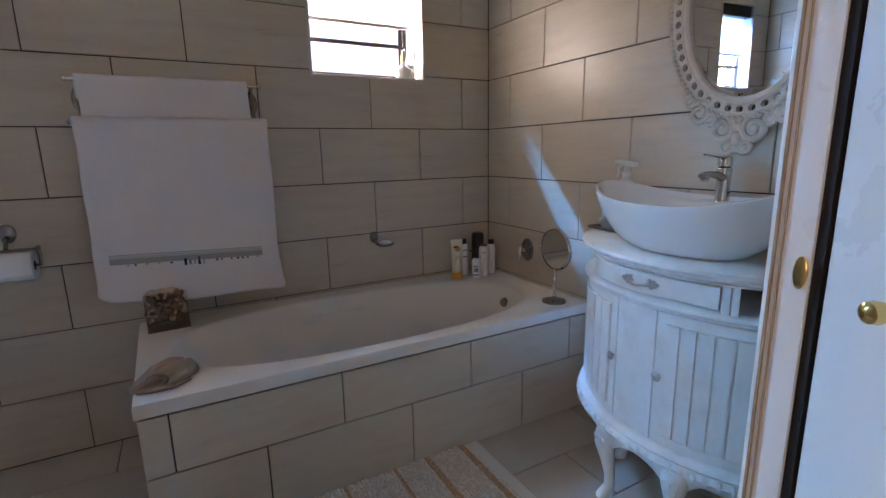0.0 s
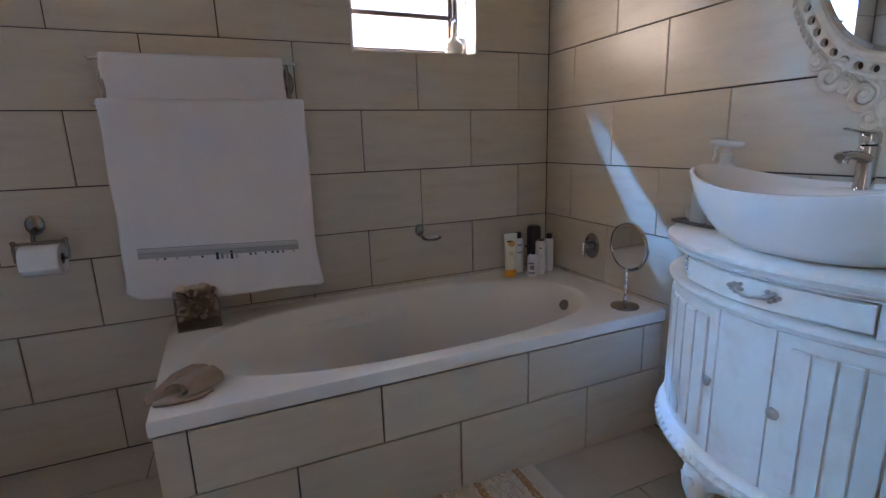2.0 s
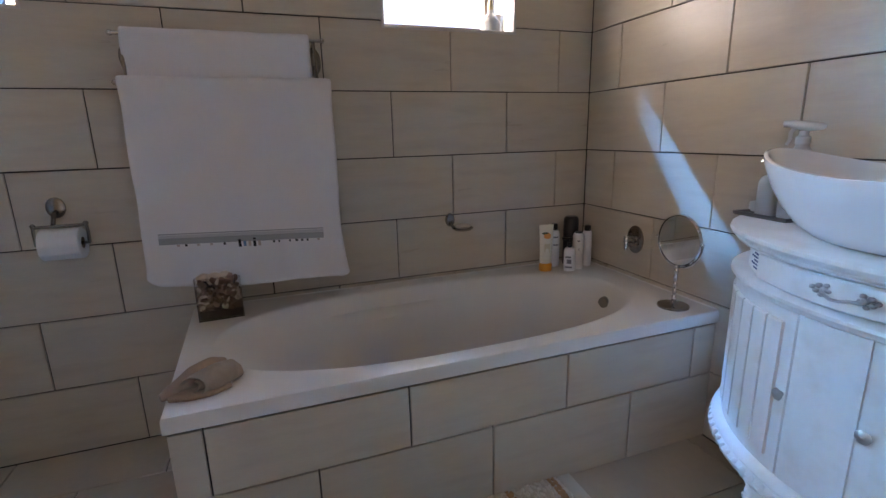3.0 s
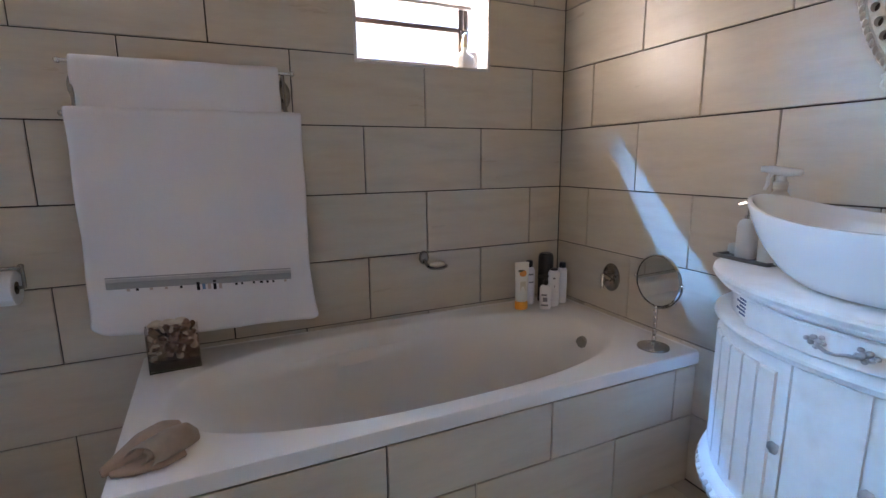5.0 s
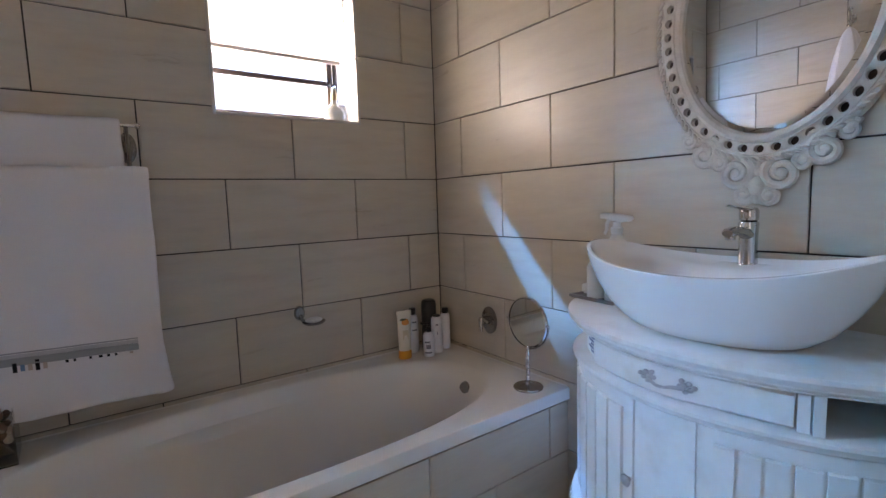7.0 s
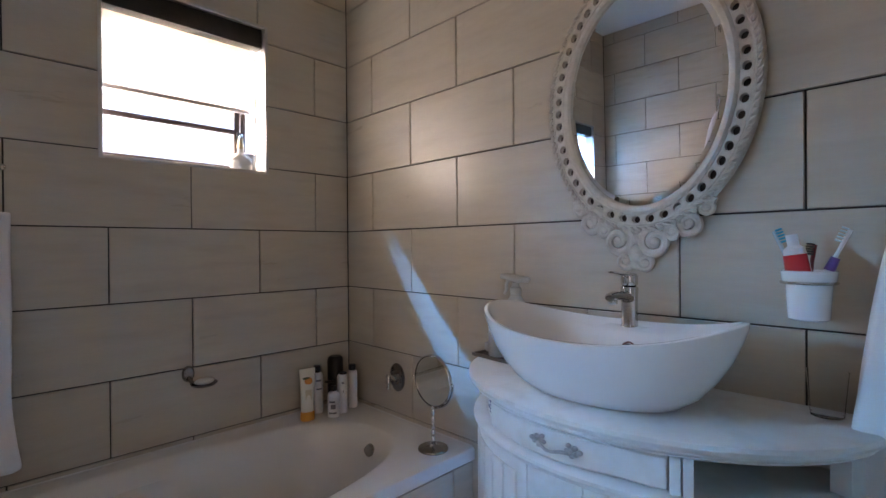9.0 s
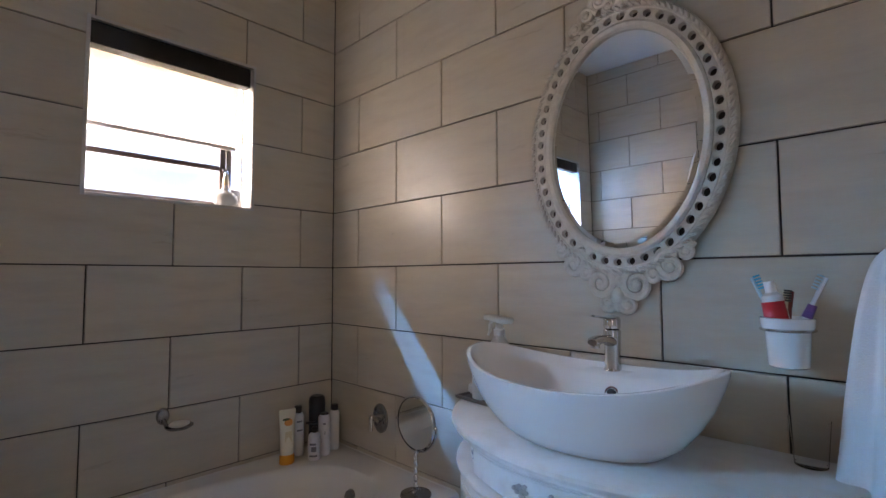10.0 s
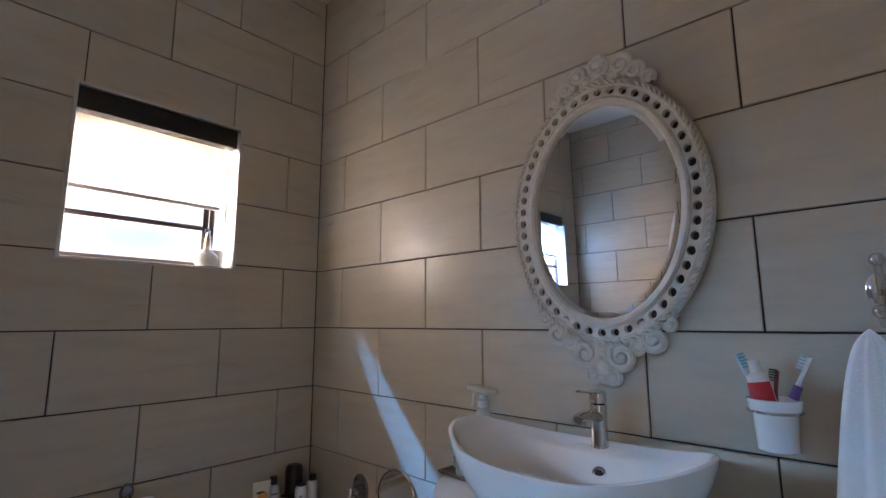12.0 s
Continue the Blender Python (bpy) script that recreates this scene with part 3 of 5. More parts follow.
# body and its doors
part("body", sweep(bmesh.new(), [(-0.10, 0.709), (-0.006, 0.709), (-0.006, 0.300), (-0.10, 0.300)], -H90, H90, 72), CHALK, vanity)
Z0, Z1 = 0.308, 0.706


def slab(p0, p1, z0, z1, d0, d1, steps, bev=0.0025):
    return sweep(bmesh.new(), [(d0, z1), (d1 - bev, z1), (d1, z1 - bev), (d1, z0 + bev), (d1 - bev, z0), (d0, z0)], p0, p1, steps)


def make_door(y0, y1, boards, grooved):
    p0, p1 = phi_at(y0), phi_at(y1)
    door = part("door", slab(p0 + 0.006, p1 - 0.006, Z0, Z1, -0.006, 0.0, 24), CHALK, vanity)
    if boards:
        a, b = grooved
        for i in range(boards):
            u0, u1 = phi_at(a + (b - a) * i / boards + 0.003), phi_at(a + (b - a) * (i + 1) / boards - 0.003)
            part("board", slab(u0, u1, Z0 + 0.035, Z1 - 0.030, -0.002, 0.007, 4, 0.0035), CHALK, door)
    return door


left_door = make_door(-1.058, -0.735, 6, (-1.030, -0.745))
mid_door = make_door(-1.200, -1.058, 0, ())
right_door = make_door(-1.56, -1.200, 8, (-1.552, -1.228))


def knob(door, y, z):
    ph = phi_at(y)
    x, yy = arc(ph, 0.0)
    bm = lathe(bmesh.new(), [(0.006, 0.0), (0.005, 0.008), (0.007, 0.010), (0.014, 0.014), (0.016, 0.019), (0.012, 0.024), (0.004, 0.026)], (0, 0, 0), 14, "x")
    for k in range(7):
        a = k * 2 * math.pi / 7
        ball(bm, (0.018, 0.011 * math.cos(a), 0.011 * math.sin(a)), 0.0055, 0.8, 1, 1, 8, 6)
    ball(bm, (0.022, 0, 0), 0.006, 1, 1, 1, 8, 6)
    o = part("knob", bm, SILVER, door, "antiqued silver rosette knob")
    o.matrix_local = pose(x, yy, z, 0, 0, 180 - math.degrees(ph) * VA / VB) @ Matrix.Diagonal((0.7, 0.88, 0.88, 1))


knob(left_door, -1.047, 0.513)
knob(right_door, -1.215, 0.518)


# bottom moulding with a scalloped, carved apron below it
part("base_moulding", sweep(bmesh.new(), [(-0.03, 0.312), (0.006, 0.312), (0.020, 0.304), (0.024, 0.295), (0.018, 0.287), (-0.03, 0.287)], -H90, H90, 72), CHALK, vanity)
bm = bmesh.new()
loops = []
for i in range(161):
    ph = -H90 + 2 * H90 * i / 160
    bulge = 0.012 + 0.006 * abs(math.sin(ph * 9))
    low = 0.245 - 0.012 * abs(math.sin(ph * 7.5)) - 0.05 * sum(math.exp(-((ph - c) / 0.10) ** 2) for c in (-0.27, 0.27))
    lp = []
    for d, z in ((-0.02, 0.287), (bulge, 0.287), (bulge + 0.012, 0.272), (bulge + 0.006, 0.256), (0.006, low), (-0.02, low)):
        lp.append((*arc(ph, d), z))
    loops.append(lp)
part("apron", rings(bm, loops), CHALK, vanity, "scalloped carved apron")
# shell carvings running along the moulding
bm = bmesh.new()
for i in range(46):
    ph = -H90 + 2 * H90 * (i + 0.5) / 46
    x, y = arc(ph, 0.022)
    ball(bm, (x, y, 0.271), 0.010, 0.8, 1.0, 1.5, 8, 6)
part("carving", bm, CHALK, vanity, "carved beaded edge")


def make_leg(ph, inset=0.0):
    x, y = arc(ph, 0.004 - inset)
    bm = bmesh.new()
    out = Vector((-math.cos(ph), math.sin(ph), 0)).normalized()
    base = Vector((x, y, 0))
    prof = ((0.262, 0.002, 0.042), (0.24, 0.012, 0.040), (0.215, 0.018, 0.036), (0.18, 0.016, 0.028), (0.13, 0.006, 0.021), (0.08, -0.004, 0.017), (0.045, -0.004, 0.017), (0.025, 0.008, 0.022), (0.012, 0.014, 0.026), (0.001, 0.014, 0.024))
    loops = []
    for z, o, r in prof:
        c = base + out * (o - 0.015)
        loops.append([(c.x + r * math.cos(a * math.pi / 8), c.y + r * math.sin(a * math.pi / 8), z) for a in range(16)])
    rings(bm, loops)
    leg = part("leg", bm, CHALK, vanity, "cabriole leg with carved acanthus knee")
    bm = bmesh.new()
    side = Vector((-out.y, out.x, 0))
    for s in (-1, 1):
        pts = []
        for k in range(14):
            a = k * 0.55
            r = 0.014 * (1 - k / 17)
            pts.append(base + out * (0.034 - 0.0006 * k) + side * s * (0.014 - r * math.cos(a)) + Vector((0, 0, 0.228 + r * math.sin(a))))
        tube(bm, pts, [0.0042 * (1 - k / 22) for k in range(14)], 6)
        tube(bm, [base + out * 0.032 + side * s * 0.012 + Vector((0, 0, 0.215)), base + out * 0.030 + side * s * 0.009 + Vector((0, 0, 0.195)), base + out * 0.020 + side * s * 0.002 + Vector((0, 0, 0.165))], [0.005, 0.004, 0.002], 6)
    for k in range(4):
        ball(bm, base + out * (0.034 - 0.004 * k) + Vector((0, 0, 0.232 - 0.018 * k)), 0.006 - 0.0008 * k, 1, 1, 1.4, 8, 6)
    part("carving", bm, CHALK, leg, "carved leaf scrolls")


for ph, inset in ((0.27, 0.0), (-0.27, 0.0), (0.9, 0.14), (-0.9, 0.14)):
    make_leg(ph, inset)
part("floor_panel", sweep(bmesh.new(), [(-0.36, 0.31), (-0.09, 0.31), (-0.09, 0.30), (-0.36, 0.30)], -H90, H90, 36), CHALK, vanity)

# ---- basin ----
BSX, BSY = -0.066, -1.155
basin = thing("vessel_basin", "white ceramic boat-shaped vessel basin on the vanity", "basin", (BSX, BSY, TOPZ))


def rim_h(u):
    return 0.150 + 0.044 * abs(math.cos(u)) ** 2.6


nu = 80
bm = bmesh.new()
loops = []
us = [2 * math.pi * i / nu for i in range(nu)]                 # u = 0 points along +y


def brow(t, al, aw, dx=0.0, drop=0.0, pw=1.0):
    return [(dx - aw * math.sin(u), al * math.cos(u), rim_h(u) * t - drop) for u in us]


for t, al, aw in ((0.0, 0.136, 0.078), (0.012, 0.157, 0.092), (0.06, 0.181, 0.110), (0.20, 0.217, 0.135), (0.40, 0.248, 0.156), (0.60, 0.271, 0.171), (0.80, 0.287, 0.181), (0.94, 0.296, 0.186), (0.99, 0.2965, 0.1865), (1.0, 0.294, 0.184)):
    loops.append(brow(t, al, aw))
def inner(t, al, aw, dx, back):
    """A loop inside the bowl; towards the wall it keeps clear of the tap shelf, to the half width back."""
    lp = []
    for u in us:
        si, co = math.sin(u), math.cos(u)
        k = math.exp(-(co / 0.42) ** 4) if si < 0 else 0.0
        x = dx - aw * si
        lp.append((x + (-back * si - x) * k, al * co, rim_h(u) * t))
    return lp


for t, al, aw, dx, back in ((1.0, 0.288, 0.178, 0.0, 0.178), (0.985, 0.2845, 0.1745, 0.0, 0.1745), (0.92, 0.278, 0.164, -0.004, 0.166), (0.885, 0.272, 0.156, -0.008, 0.124), (0.84, 0.266, 0.150, -0.012, 0.112), (0.74, 0.256, 0.138, -0.018, 0.100), (0.50, 0.222, 0.112, -0.024, 0.080), (0.30, 0.176, 0.088, -0.022, 0.062), (0.18, 0.12, 0.06, -0.015, 0.045), (0.15, 0.05, 0.03, -0.012, 0.02)):
    loops.append(inner(t, al, aw, dx, back))
part("bowl", rings(bm, loops), CERAMIC, basin)
bm = lathe(bmesh.new(), [(0.018, 0.0), (0.018, 0.003), (0.0155, 0.0045), (0.0135, 0.004), (0.013, -0.004)], (0, 0, 0), 20, "x", cap1=False)
o = part("overflow_ring", bm, material("dark_copper_ring", (0.20, 0.11, 0.10), 0.3, metal=0.8), basin, "dark copper overflow ring")
o.matrix_local = pose(0.0945, -0.030, 0.093, 0, 200, 0)
# no hole is cut: a black disc stands for its dark inside
part("hole_shade", ball(bmesh.new(), (0.0925, -0.030, 0.0934), 0.0132, 0.25, 1, 1, 14, 8), BLACK, basin, "black disc for the shade inside the overflow")

# ---- tap ----
tap = thing("basin_mixer_tap", "chrome single-lever basin mixer tap", "tap", (0.098, -1.158, TOPZ + 0.1255))
part("body", lathe(bmesh.new(), [(0.026, 0.0), (0.026, 0.004), (0.022, 0.008), (0.0205, 0.016), (0.0195, 0.05), (0.020, 0.085), (0.0215, 0.106), (0.020, 0.110), (0.015, 0.112)], (0, 0, 0), 32, sx=0.95), CHROME, tap)
bm = bmesh.new()
rings(bm, [[(x, 0.0145 * w * math.cos(a), z + 0.0105 * h * math.sin(a)) for a in (k * math.pi / 8 for k in range(16))] for x, z, w, h in ((0.0, 0.076, 1.15, 1.5), (-0.024, 0.086, 1.1, 1.2), (-0.055, 0.092, 1.05, 1.0), (-0.085, 0.093, 1.05, 1.0), (-0.103, 0.091, 1.0, 0.95), (-0.109, 0.089, 0.8, 0.7))])
lathe(bm, [(0.010, -0.008), (0.0115, 0.0), (0.009, 0.007)], (-0.094, 0, 0.082), 18)
part("spout", bm, CHROME, tap)
bm = lathe(bmesh.new(), [(0.013, 0.111), (0.0195, 0.114), (0.0205, 0.120), (0.0205, 0.136), (0.017, 0.143), (0.006, 0.146)], (0, 0, 0), 28)
rings(bm, [[(x, w * math.cos(a), z + h * math.sin(a)) for a in (k * math.pi / 6 for k in range(12))] for x, z, w, h in ((0.004, 0.139, 0.0165, 0.005), (-0.03, 0.141, 0.0135, 0.004), (-0.07, 0.146, 0.0105, 0.0032), (-0.098, 0.150, 0.009, 0.0028), (-0.103, 0.1505, 0.005, 0.002))])
part("lever", bm, CHROME, tap)

# ---- carved oval mirror ----
MY, MZ = -1.170, 1.575
MX = XR - 0.004
mirror = thing("oval_mirror", "oval mirror in a carved cream-painted wooden frame", "mirror", (MX, MY, MZ))
GA, GB = 0.201, 0.287


def ell(t, d, x=0.0):
    return Vector((x, (GA + d) * math.cos(t), (GB + d) * math.sin(t)))


def ring_sweep(bm, prof, n=120):
    vs = []
    for i in range(n):
        t = 2 * math.pi * i / n
        vs.append([bm.verts.new(ell(t, d, -x)) for d, x in prof])
    for i in range(n):
        a, b = vs[i], vs[(i + 1) % n]
        for j in range(len(prof)):
            k = (j + 1) % len(prof)
            bm.faces.new((a[j], a[k], b[k], b[j]))
    return bm


bm = bmesh.new()
rings(bm, [[ell(2 * math.pi * i / 96, dd, -xx) for i in range(96)] for dd, xx in ((0.004, 0.010), (0.0, 0.0145), (-0.014, 0.0165))])
part("mirror_glass", bm, MIRROR, mirror, "bevelled mirror glass", smooth=False)
part("inner_rim", ring_sweep(bmesh.new(), [(-0.001, 0.008), (-0.001, 0.020), (0.004, 0.026), (0.014, 0.028), (0.021, 0.024), (0.022, 0.012), (0.022, 0.006)]), CREAM, mirror)
# band pierced by a ring of holes
NH = 50
bm = bmesh.new()
d0, d1 = 0.0215, 0.0485
lens = [0.0]
ts = [2 * math.pi * i / 2000 for i in range(2001)]
for a, b in zip(ts, ts[1:]):
    lens.append(lens[-1] + (ell(a, 0.035) - ell(b, 0.035)).length)
step_t = np.interp(np.linspace(0, lens[-1], NH + 1), lens, ts)
for i in range(NH):
    t0, t1 = step_t[i], step_t[i + 1]
    outer, hole = [], []
    for k in range(12):
        a = 2 * math.pi * k / 12 + math.pi / 4
        c, s = math.cos(a), math.sin(a)
        m = max(abs(c), abs(s))
        qu, qv = 0.5 + 0.5 * c / m, 0.5 + 0.5 * s / m
        outer.append((t0 + (t1 - t0) * qu, d0 + (d1 - d0) * qv))
        hole.append((t0 + (t1 - t0) * (0.5 + 0.31 * c), d0 + (d1 - d0) * (0.5 + 0.36 * s)))
    fo = [bm.verts.new(ell(t, d, -0.021)) for t, d in outer]
    fh = [bm.verts.new(ell(t, d, -0.023)) for t, d in hole]
    bh = [bm.verts.new(ell(t, d, -0.004)) for t, d in hole]
    for k in range(12):
        j = (k + 1) % 12
        bm.faces.new((fo[k], fo[j], fh[j], fh[k]))
        bm.faces.new((fh[k], fh[j], bh[j], bh[k]))
bmesh.ops.remove_doubles(bm, verts=bm.verts, dist=2e-5)
part("pierced_band", bm, CREAM, mirror, "band pierced with round holes")
# backing whose dark brown stands for the shadow inside the pierced holes
part("shade_backing", ring_sweep(bmesh.new(), [(0.0, 0.0015), (0.0, 0.0035), (0.066, 0.0035), (0.066, 0.0015)]), material("brown_hole_shade", (0.07, 0.05, 0.04), 0.8, vary=0.2), mirror, "dark brown backing, coloured as the shade in the holes")
part("outer_rim", ring_sweep(bmesh.new(), [(0.048, 0.006), (0.048, 0.019), (0.052, 0.022), (0.066, 0.020), (0.070, 0.014), (0.070, 0.006)]), CREAM, mirror)
# rope of twisted strands
bm = bmesh.new()
NR = 110
rope_t = np.interp(np.linspace(0, lens[-1], NR + 1), lens, ts)
for i in range(NR):
    t = rope_t[i]
    p = ell(t, 0.0605, -0.021)
    q = ell(t + 0.01, 0.0605, -0.021) - p
    rot = Euler((math.atan2(q.z, q.y) + radians(32), 0, 0)).to_matrix()
    ball(bm, p, 0.0108, 0.75, 1.0, 0.46, 8, 6, rot)
part("rope_border", bm, CREAM, mirror, "carved rope border")


def scroll(bm, y, z, r, turn, flip, thick, turns=1.6):
    pts, rad = [], []
    for k in range(26):
        f = k / 25
        a = turn + flip * f * turns * 2 * math.pi
        rr = r * (1 - 0.78 * f)
        pts.append((-0.014 - 0.004 * f, y + rr * math.cos(a), z + rr * math.sin(a)))
        rad.append(thick * (1 - 0.35 * f))
    tube(bm, pts, rad, 8)
    ball(bm, (-0.018, y, z), thick * 1.1, 0.8, 1, 1, 8, 6)


def crest(name, rows, label):
    bm = bmesh.new()
    for y, z, r, turn, thick in rows:
        scroll(bm, y, z, r, radians(turn), 1, thick)
        if abs(y) > 1e-4:
            scroll(bm, -y, z, r, radians(180 - turn), -1, thick)
    part(name, bm, CREAM, mirror, label)


crest("lower_crest", ((0.128, -0.330, 0.036, 60, 0.0115), (0.048, -0.378, 0.040, 90, 0.0120), (0.166, -0.292, 0.020, 40, 0.009), (0.027, -0.430, 0.024, 100, 0.0095), (0.090, -0.352, 0.022, 0, 0.010), (0.108, -0.304, 0.014, 20, 0.008)), "carved scrolling foot of the frame")
crest("upper_crest", ((0.060, 0.386, 0.030, -80, 0.0105), (0.098, 0.358, 0.024, -60, 0.0095), (0.130, 0.330, 0.018, -40, 0.008), (0.036, 0.366, 0.016, -120, 0.008), (0.0, 0.356, 0.022, -90, 0.009)), "carved scrolling crown of the frame")
bm = bmesh.new()
for y, z, r in ((0, -0.372, 0.015), (0, -0.440, 0.010), (0, -0.410, 0.022), (0.0, -0.348, 0.015), (0, -0.436, 0.014)):
    ball(bm, (-0.013, y, z), r, 0.8, 1, 1.2, 10, 8)
part("lower_boss", bm, CREAM, mirror)
bm = bmesh.new()
ball(bm, (-0.016, 0, 0.398), 0.033, 0.5, 1, 1.0, 16, 10)
for k in range(9):
    a = k * 2 * math.pi / 9
    ball(bm, (-0.028, 0.019 * math.cos(a), 0.399 + 0.019 * math.sin(a)), 0.009, 0.8, 1, 1, 8, 6)
part("rosette", bm, CREAM, mirror, "carved rose at the crown")
mirror.matrix_world = pose(MX, MY, MZ, 2.5, -1.0, 0)


# ---- towels ----
def towel_ripple(u, f, seed, wav):
    """How far the hanging cloth swells at u across and f down it."""
    return wav * f * math.sin(u * 15 + seed + f * 1.2) + 1.6 * wav * f * f * math.sin(u * 7.3 + seed * 2) + 0.006 * noise.noise((u * 3 + seed, f * 2, 0.3)) * (0.3 + f)


def drape(name, x0, x1, rail_y, rail_z, front_drop, back_drop, r, seed, flare=0.0, wav=0.004, skew=0.0, hem=0.0):
    """A towel hung over a rail along x, as a mesh sheet."""
    bm = bmesh.new()
    prof = [(r * 1.0, -back_drop * (1 - k / 10)) for k in range(10)]
    prof += [(r * math.cos(a), r * math.sin(a)) for a in (math.pi * k / 8 for k in range(9))]
    prof += [(-r - 0.004 * k / 26, -front_drop * k / 26) for k in range(1, 27)]
    nx = 44
    rows = []
    for k, (py, pz) in enumerate(prof):
        row = []
        f = max(0.0, -pz / front_drop) if k > 14 else 0.0
        for i in range(nx + 1):
            u = i / nx
            xx = x0 + (x1 - x0) * u
            xx += (u - 0.5) * flare * f + 0.006 * noise.noise((seed, f * 4, round(u))) * (1 if u in (0.0, 1.0) else 0)
            ripple = towel_ripple(u, f, seed, wav)
            xx += hem * 0.022 * u ** 6 * max(0.0, (f - 0.72) / 0.28) ** 2 - hem * 0.012 * (1 - u) ** 8 * max(0.0, (f - 0.55) / 0.45)
            sag = 0.010 * noise.noise((u * 2.5, seed, 5.0)) * f - skew * (u - 0.25) * f
            edge = max(0.0, (f - 0.90) / 0.10)
            sag += hem * edge * (0.007 * math.sin(u * 9.5 + 0.6) + 0.003 * noise.noise((u * 14, seed, 9.0)) + 0.030 * max(0.0, 1 - u / 0.07) ** 2 + 0.014 * max(0.0, 1 - (1 - u) / 0.05) ** 2)
            row.append(bm.verts.new((xx, rail_y + py - abs(ripple) * 0.8 - 0.004 * f + ripple * 0.4, rail_z + pz + sag + 0.003 * noise.noise((u * 6, seed, 1.0)))))
        rows.append(row)
    for a, b in zip(rows, rows[1:]):
        for i in range(nx):
            bm.faces.new((a[i], a[i + 1], b[i + 1], b[i]))
    return bm


def cloth(name, bm, label, category, parent=None):
    o = part(name, bm, TOWEL, parent)
    s = o.modifiers.new("thick", "SOLIDIFY")
    s.thickness, s.offset = 0.009, 0.0
    b = o.modifiers.new("round", "SUBSURF")
    b.levels = b.render_levels = 1
    return tagged(o, label, category) if label else o


rack = thing("towel_rail", "chrome double towel rail fixed to the tiles", "towel rail", (-1.325, YB, 1.40))
RU, RL = 1.418, 1.270
for s in (-1, 1):
    x = s * 0.288
    bm = lathe(bmesh.new(), [(0.027, 0.0), (0.027, 0.008), (0.020, 0.014)], (x, 0, -0.045), 24, "y", sx=1.0, sy=1.75)
    bmesh.ops.rotate(bm, verts=bm.verts, cent=(x, 0, -0.035), matrix=Euler((0, 0, math.pi)).to_matrix())
    tube(bm, [(x, -0.008, 0.0), (x, -0.05, 0.010), (x, -0.058, RU - 1.40)], 0.006)
    tube(bm, [(x, -0.008, -0.06), (x, -0.07, -0.11), (x, -0.092, RL - 1.40)], 0.006)
    tube(bm, [(x, -0.055, RU - 1.40 - 0.004), (x, -0.075, -0.055), (x, -0.090, RL - 1.40 + 0.004)], 0.005)
    part("bracket", bm, WORN_CHROME, rack, "chrome bracket with an oval wall plate")
for y, z in ((-0.058, RU - 1.40), (-0.092, RL - 1.40)):
    bm = tube(bmesh.new(), [(-0.318, y, z), (0.318, y, z)], 0.0055, 10)
    for s in (-1, 1):
        ball(bm, (s * 0.318, y, z), 0.009, 1, 1, 1, 10, 8)
    part("rail", bm, CHROME, rack)

cloth("bath_towel", drape("a", -1.617, -1.052, YB - 0.058, RU + 0.002, 0.26, 0.34, 0.013, 3.0, 0.006, 0.001), "folded white terry bath towel on the upper rail", "towel")
ht = cloth("hand_towel", drape("b", -1.638, -0.992, YB - 0.092, RL + 0.002, 0.673, 0.45, 0.014, 7.0, -0.006, 0.005, 0.038, 1.0), "white terry towel with a grey woven border on the lower rail", "towel")
# woven border and its small stitched figures
BANDY = YB - 0.092 - 0.014 - 0.0125


def strip(name, x0, x1, z0, z1, mat, label, d=0.0):
    bm = bmesh.new()
    k = max(2, int((x1 - x0) / 0.02))
    loops = []
    for i in range(k + 1):
        x = x0 + (x1 - x0) * i / k
        u = (x + 1.638) / 0.646
        f = (RL - (z0 + z1) / 2) / 0.673
        rip = towel_ripple(u, f, 7.0, 0.005)
        y = YB - 0.092 - 0.014 - 0.004 * f - 0.004 * f - abs(rip) * 0.8 + rip * 0.4 - 0.0045 - d
        dz = 0.012 - 0.038 * (u - 0.25) * f
        loops.append([(x, y - 0.0022, z0 + dz), (x, y - 0.0022, z1 + dz), (x, y + 0.004, z1 + dz), (x, y + 0.004, z0 + dz)])
    rings(bm, loops)
    o = part(name, bm, mat, ht, label)
    o.matrix_parent_inverse = ht.matrix_world.inverted()
    return o


strip("woven_band", -1.592, -1.062, 0.740, 0.761, TOWEL_BAND, "grey woven band")
strip("woven_band", -1.592, -1.062, 0.7615, 0.771, material("pale_grey_weave", (0.50, 0.50, 0.51), 0.9, vary=0.25, scale=60, stretch=(1, 1, 10), spec=0.1), "paler grey woven stripe")
strip("woven_band", -1.592, -1.062, 0.7735, 0.7765, TOWEL_BAND, "thin grey woven line")
rnd = random.Random(4)
for i in range(26):
    x = -1.578 + i * 0.0198 + rnd.uniform(-0.003, 0.003)
    if -1.36 < x < -1.245 or rnd.random() < 0.2:
        continue
    strip("stitch", x, x + rnd.uniform(0.005, 0.009), 0.732, 0.739, BLACK_STITCH if rnd.random() < 0.6 else TAN_STITCH, "small stitched dash")
for x, z0, z1, m in ((-1.352, 0.722, 0.748, BLACK_STITCH), (-1.336, 0.724, 0.742, BLUE_STITCH), (-1.320, 0.724, 0.742, TAN_STITCH), (-1.304, 0.722, 0.742, BLACK_STITCH), (-1.304, 0.746, 0.752, BLACK_STITCH), (-1.288, 0.724, 0.742, TAN_STITCH)):
    strip("stitched_figure", x, x + 0.009, z0, z1, m, "small stitched figure", 0.002)


# ---- small things by the bath ----
def colour(name, c, rough=0.4, **kw):
    return material(name, c, rough, vary=kw.pop("vary", 0.05), **kw)


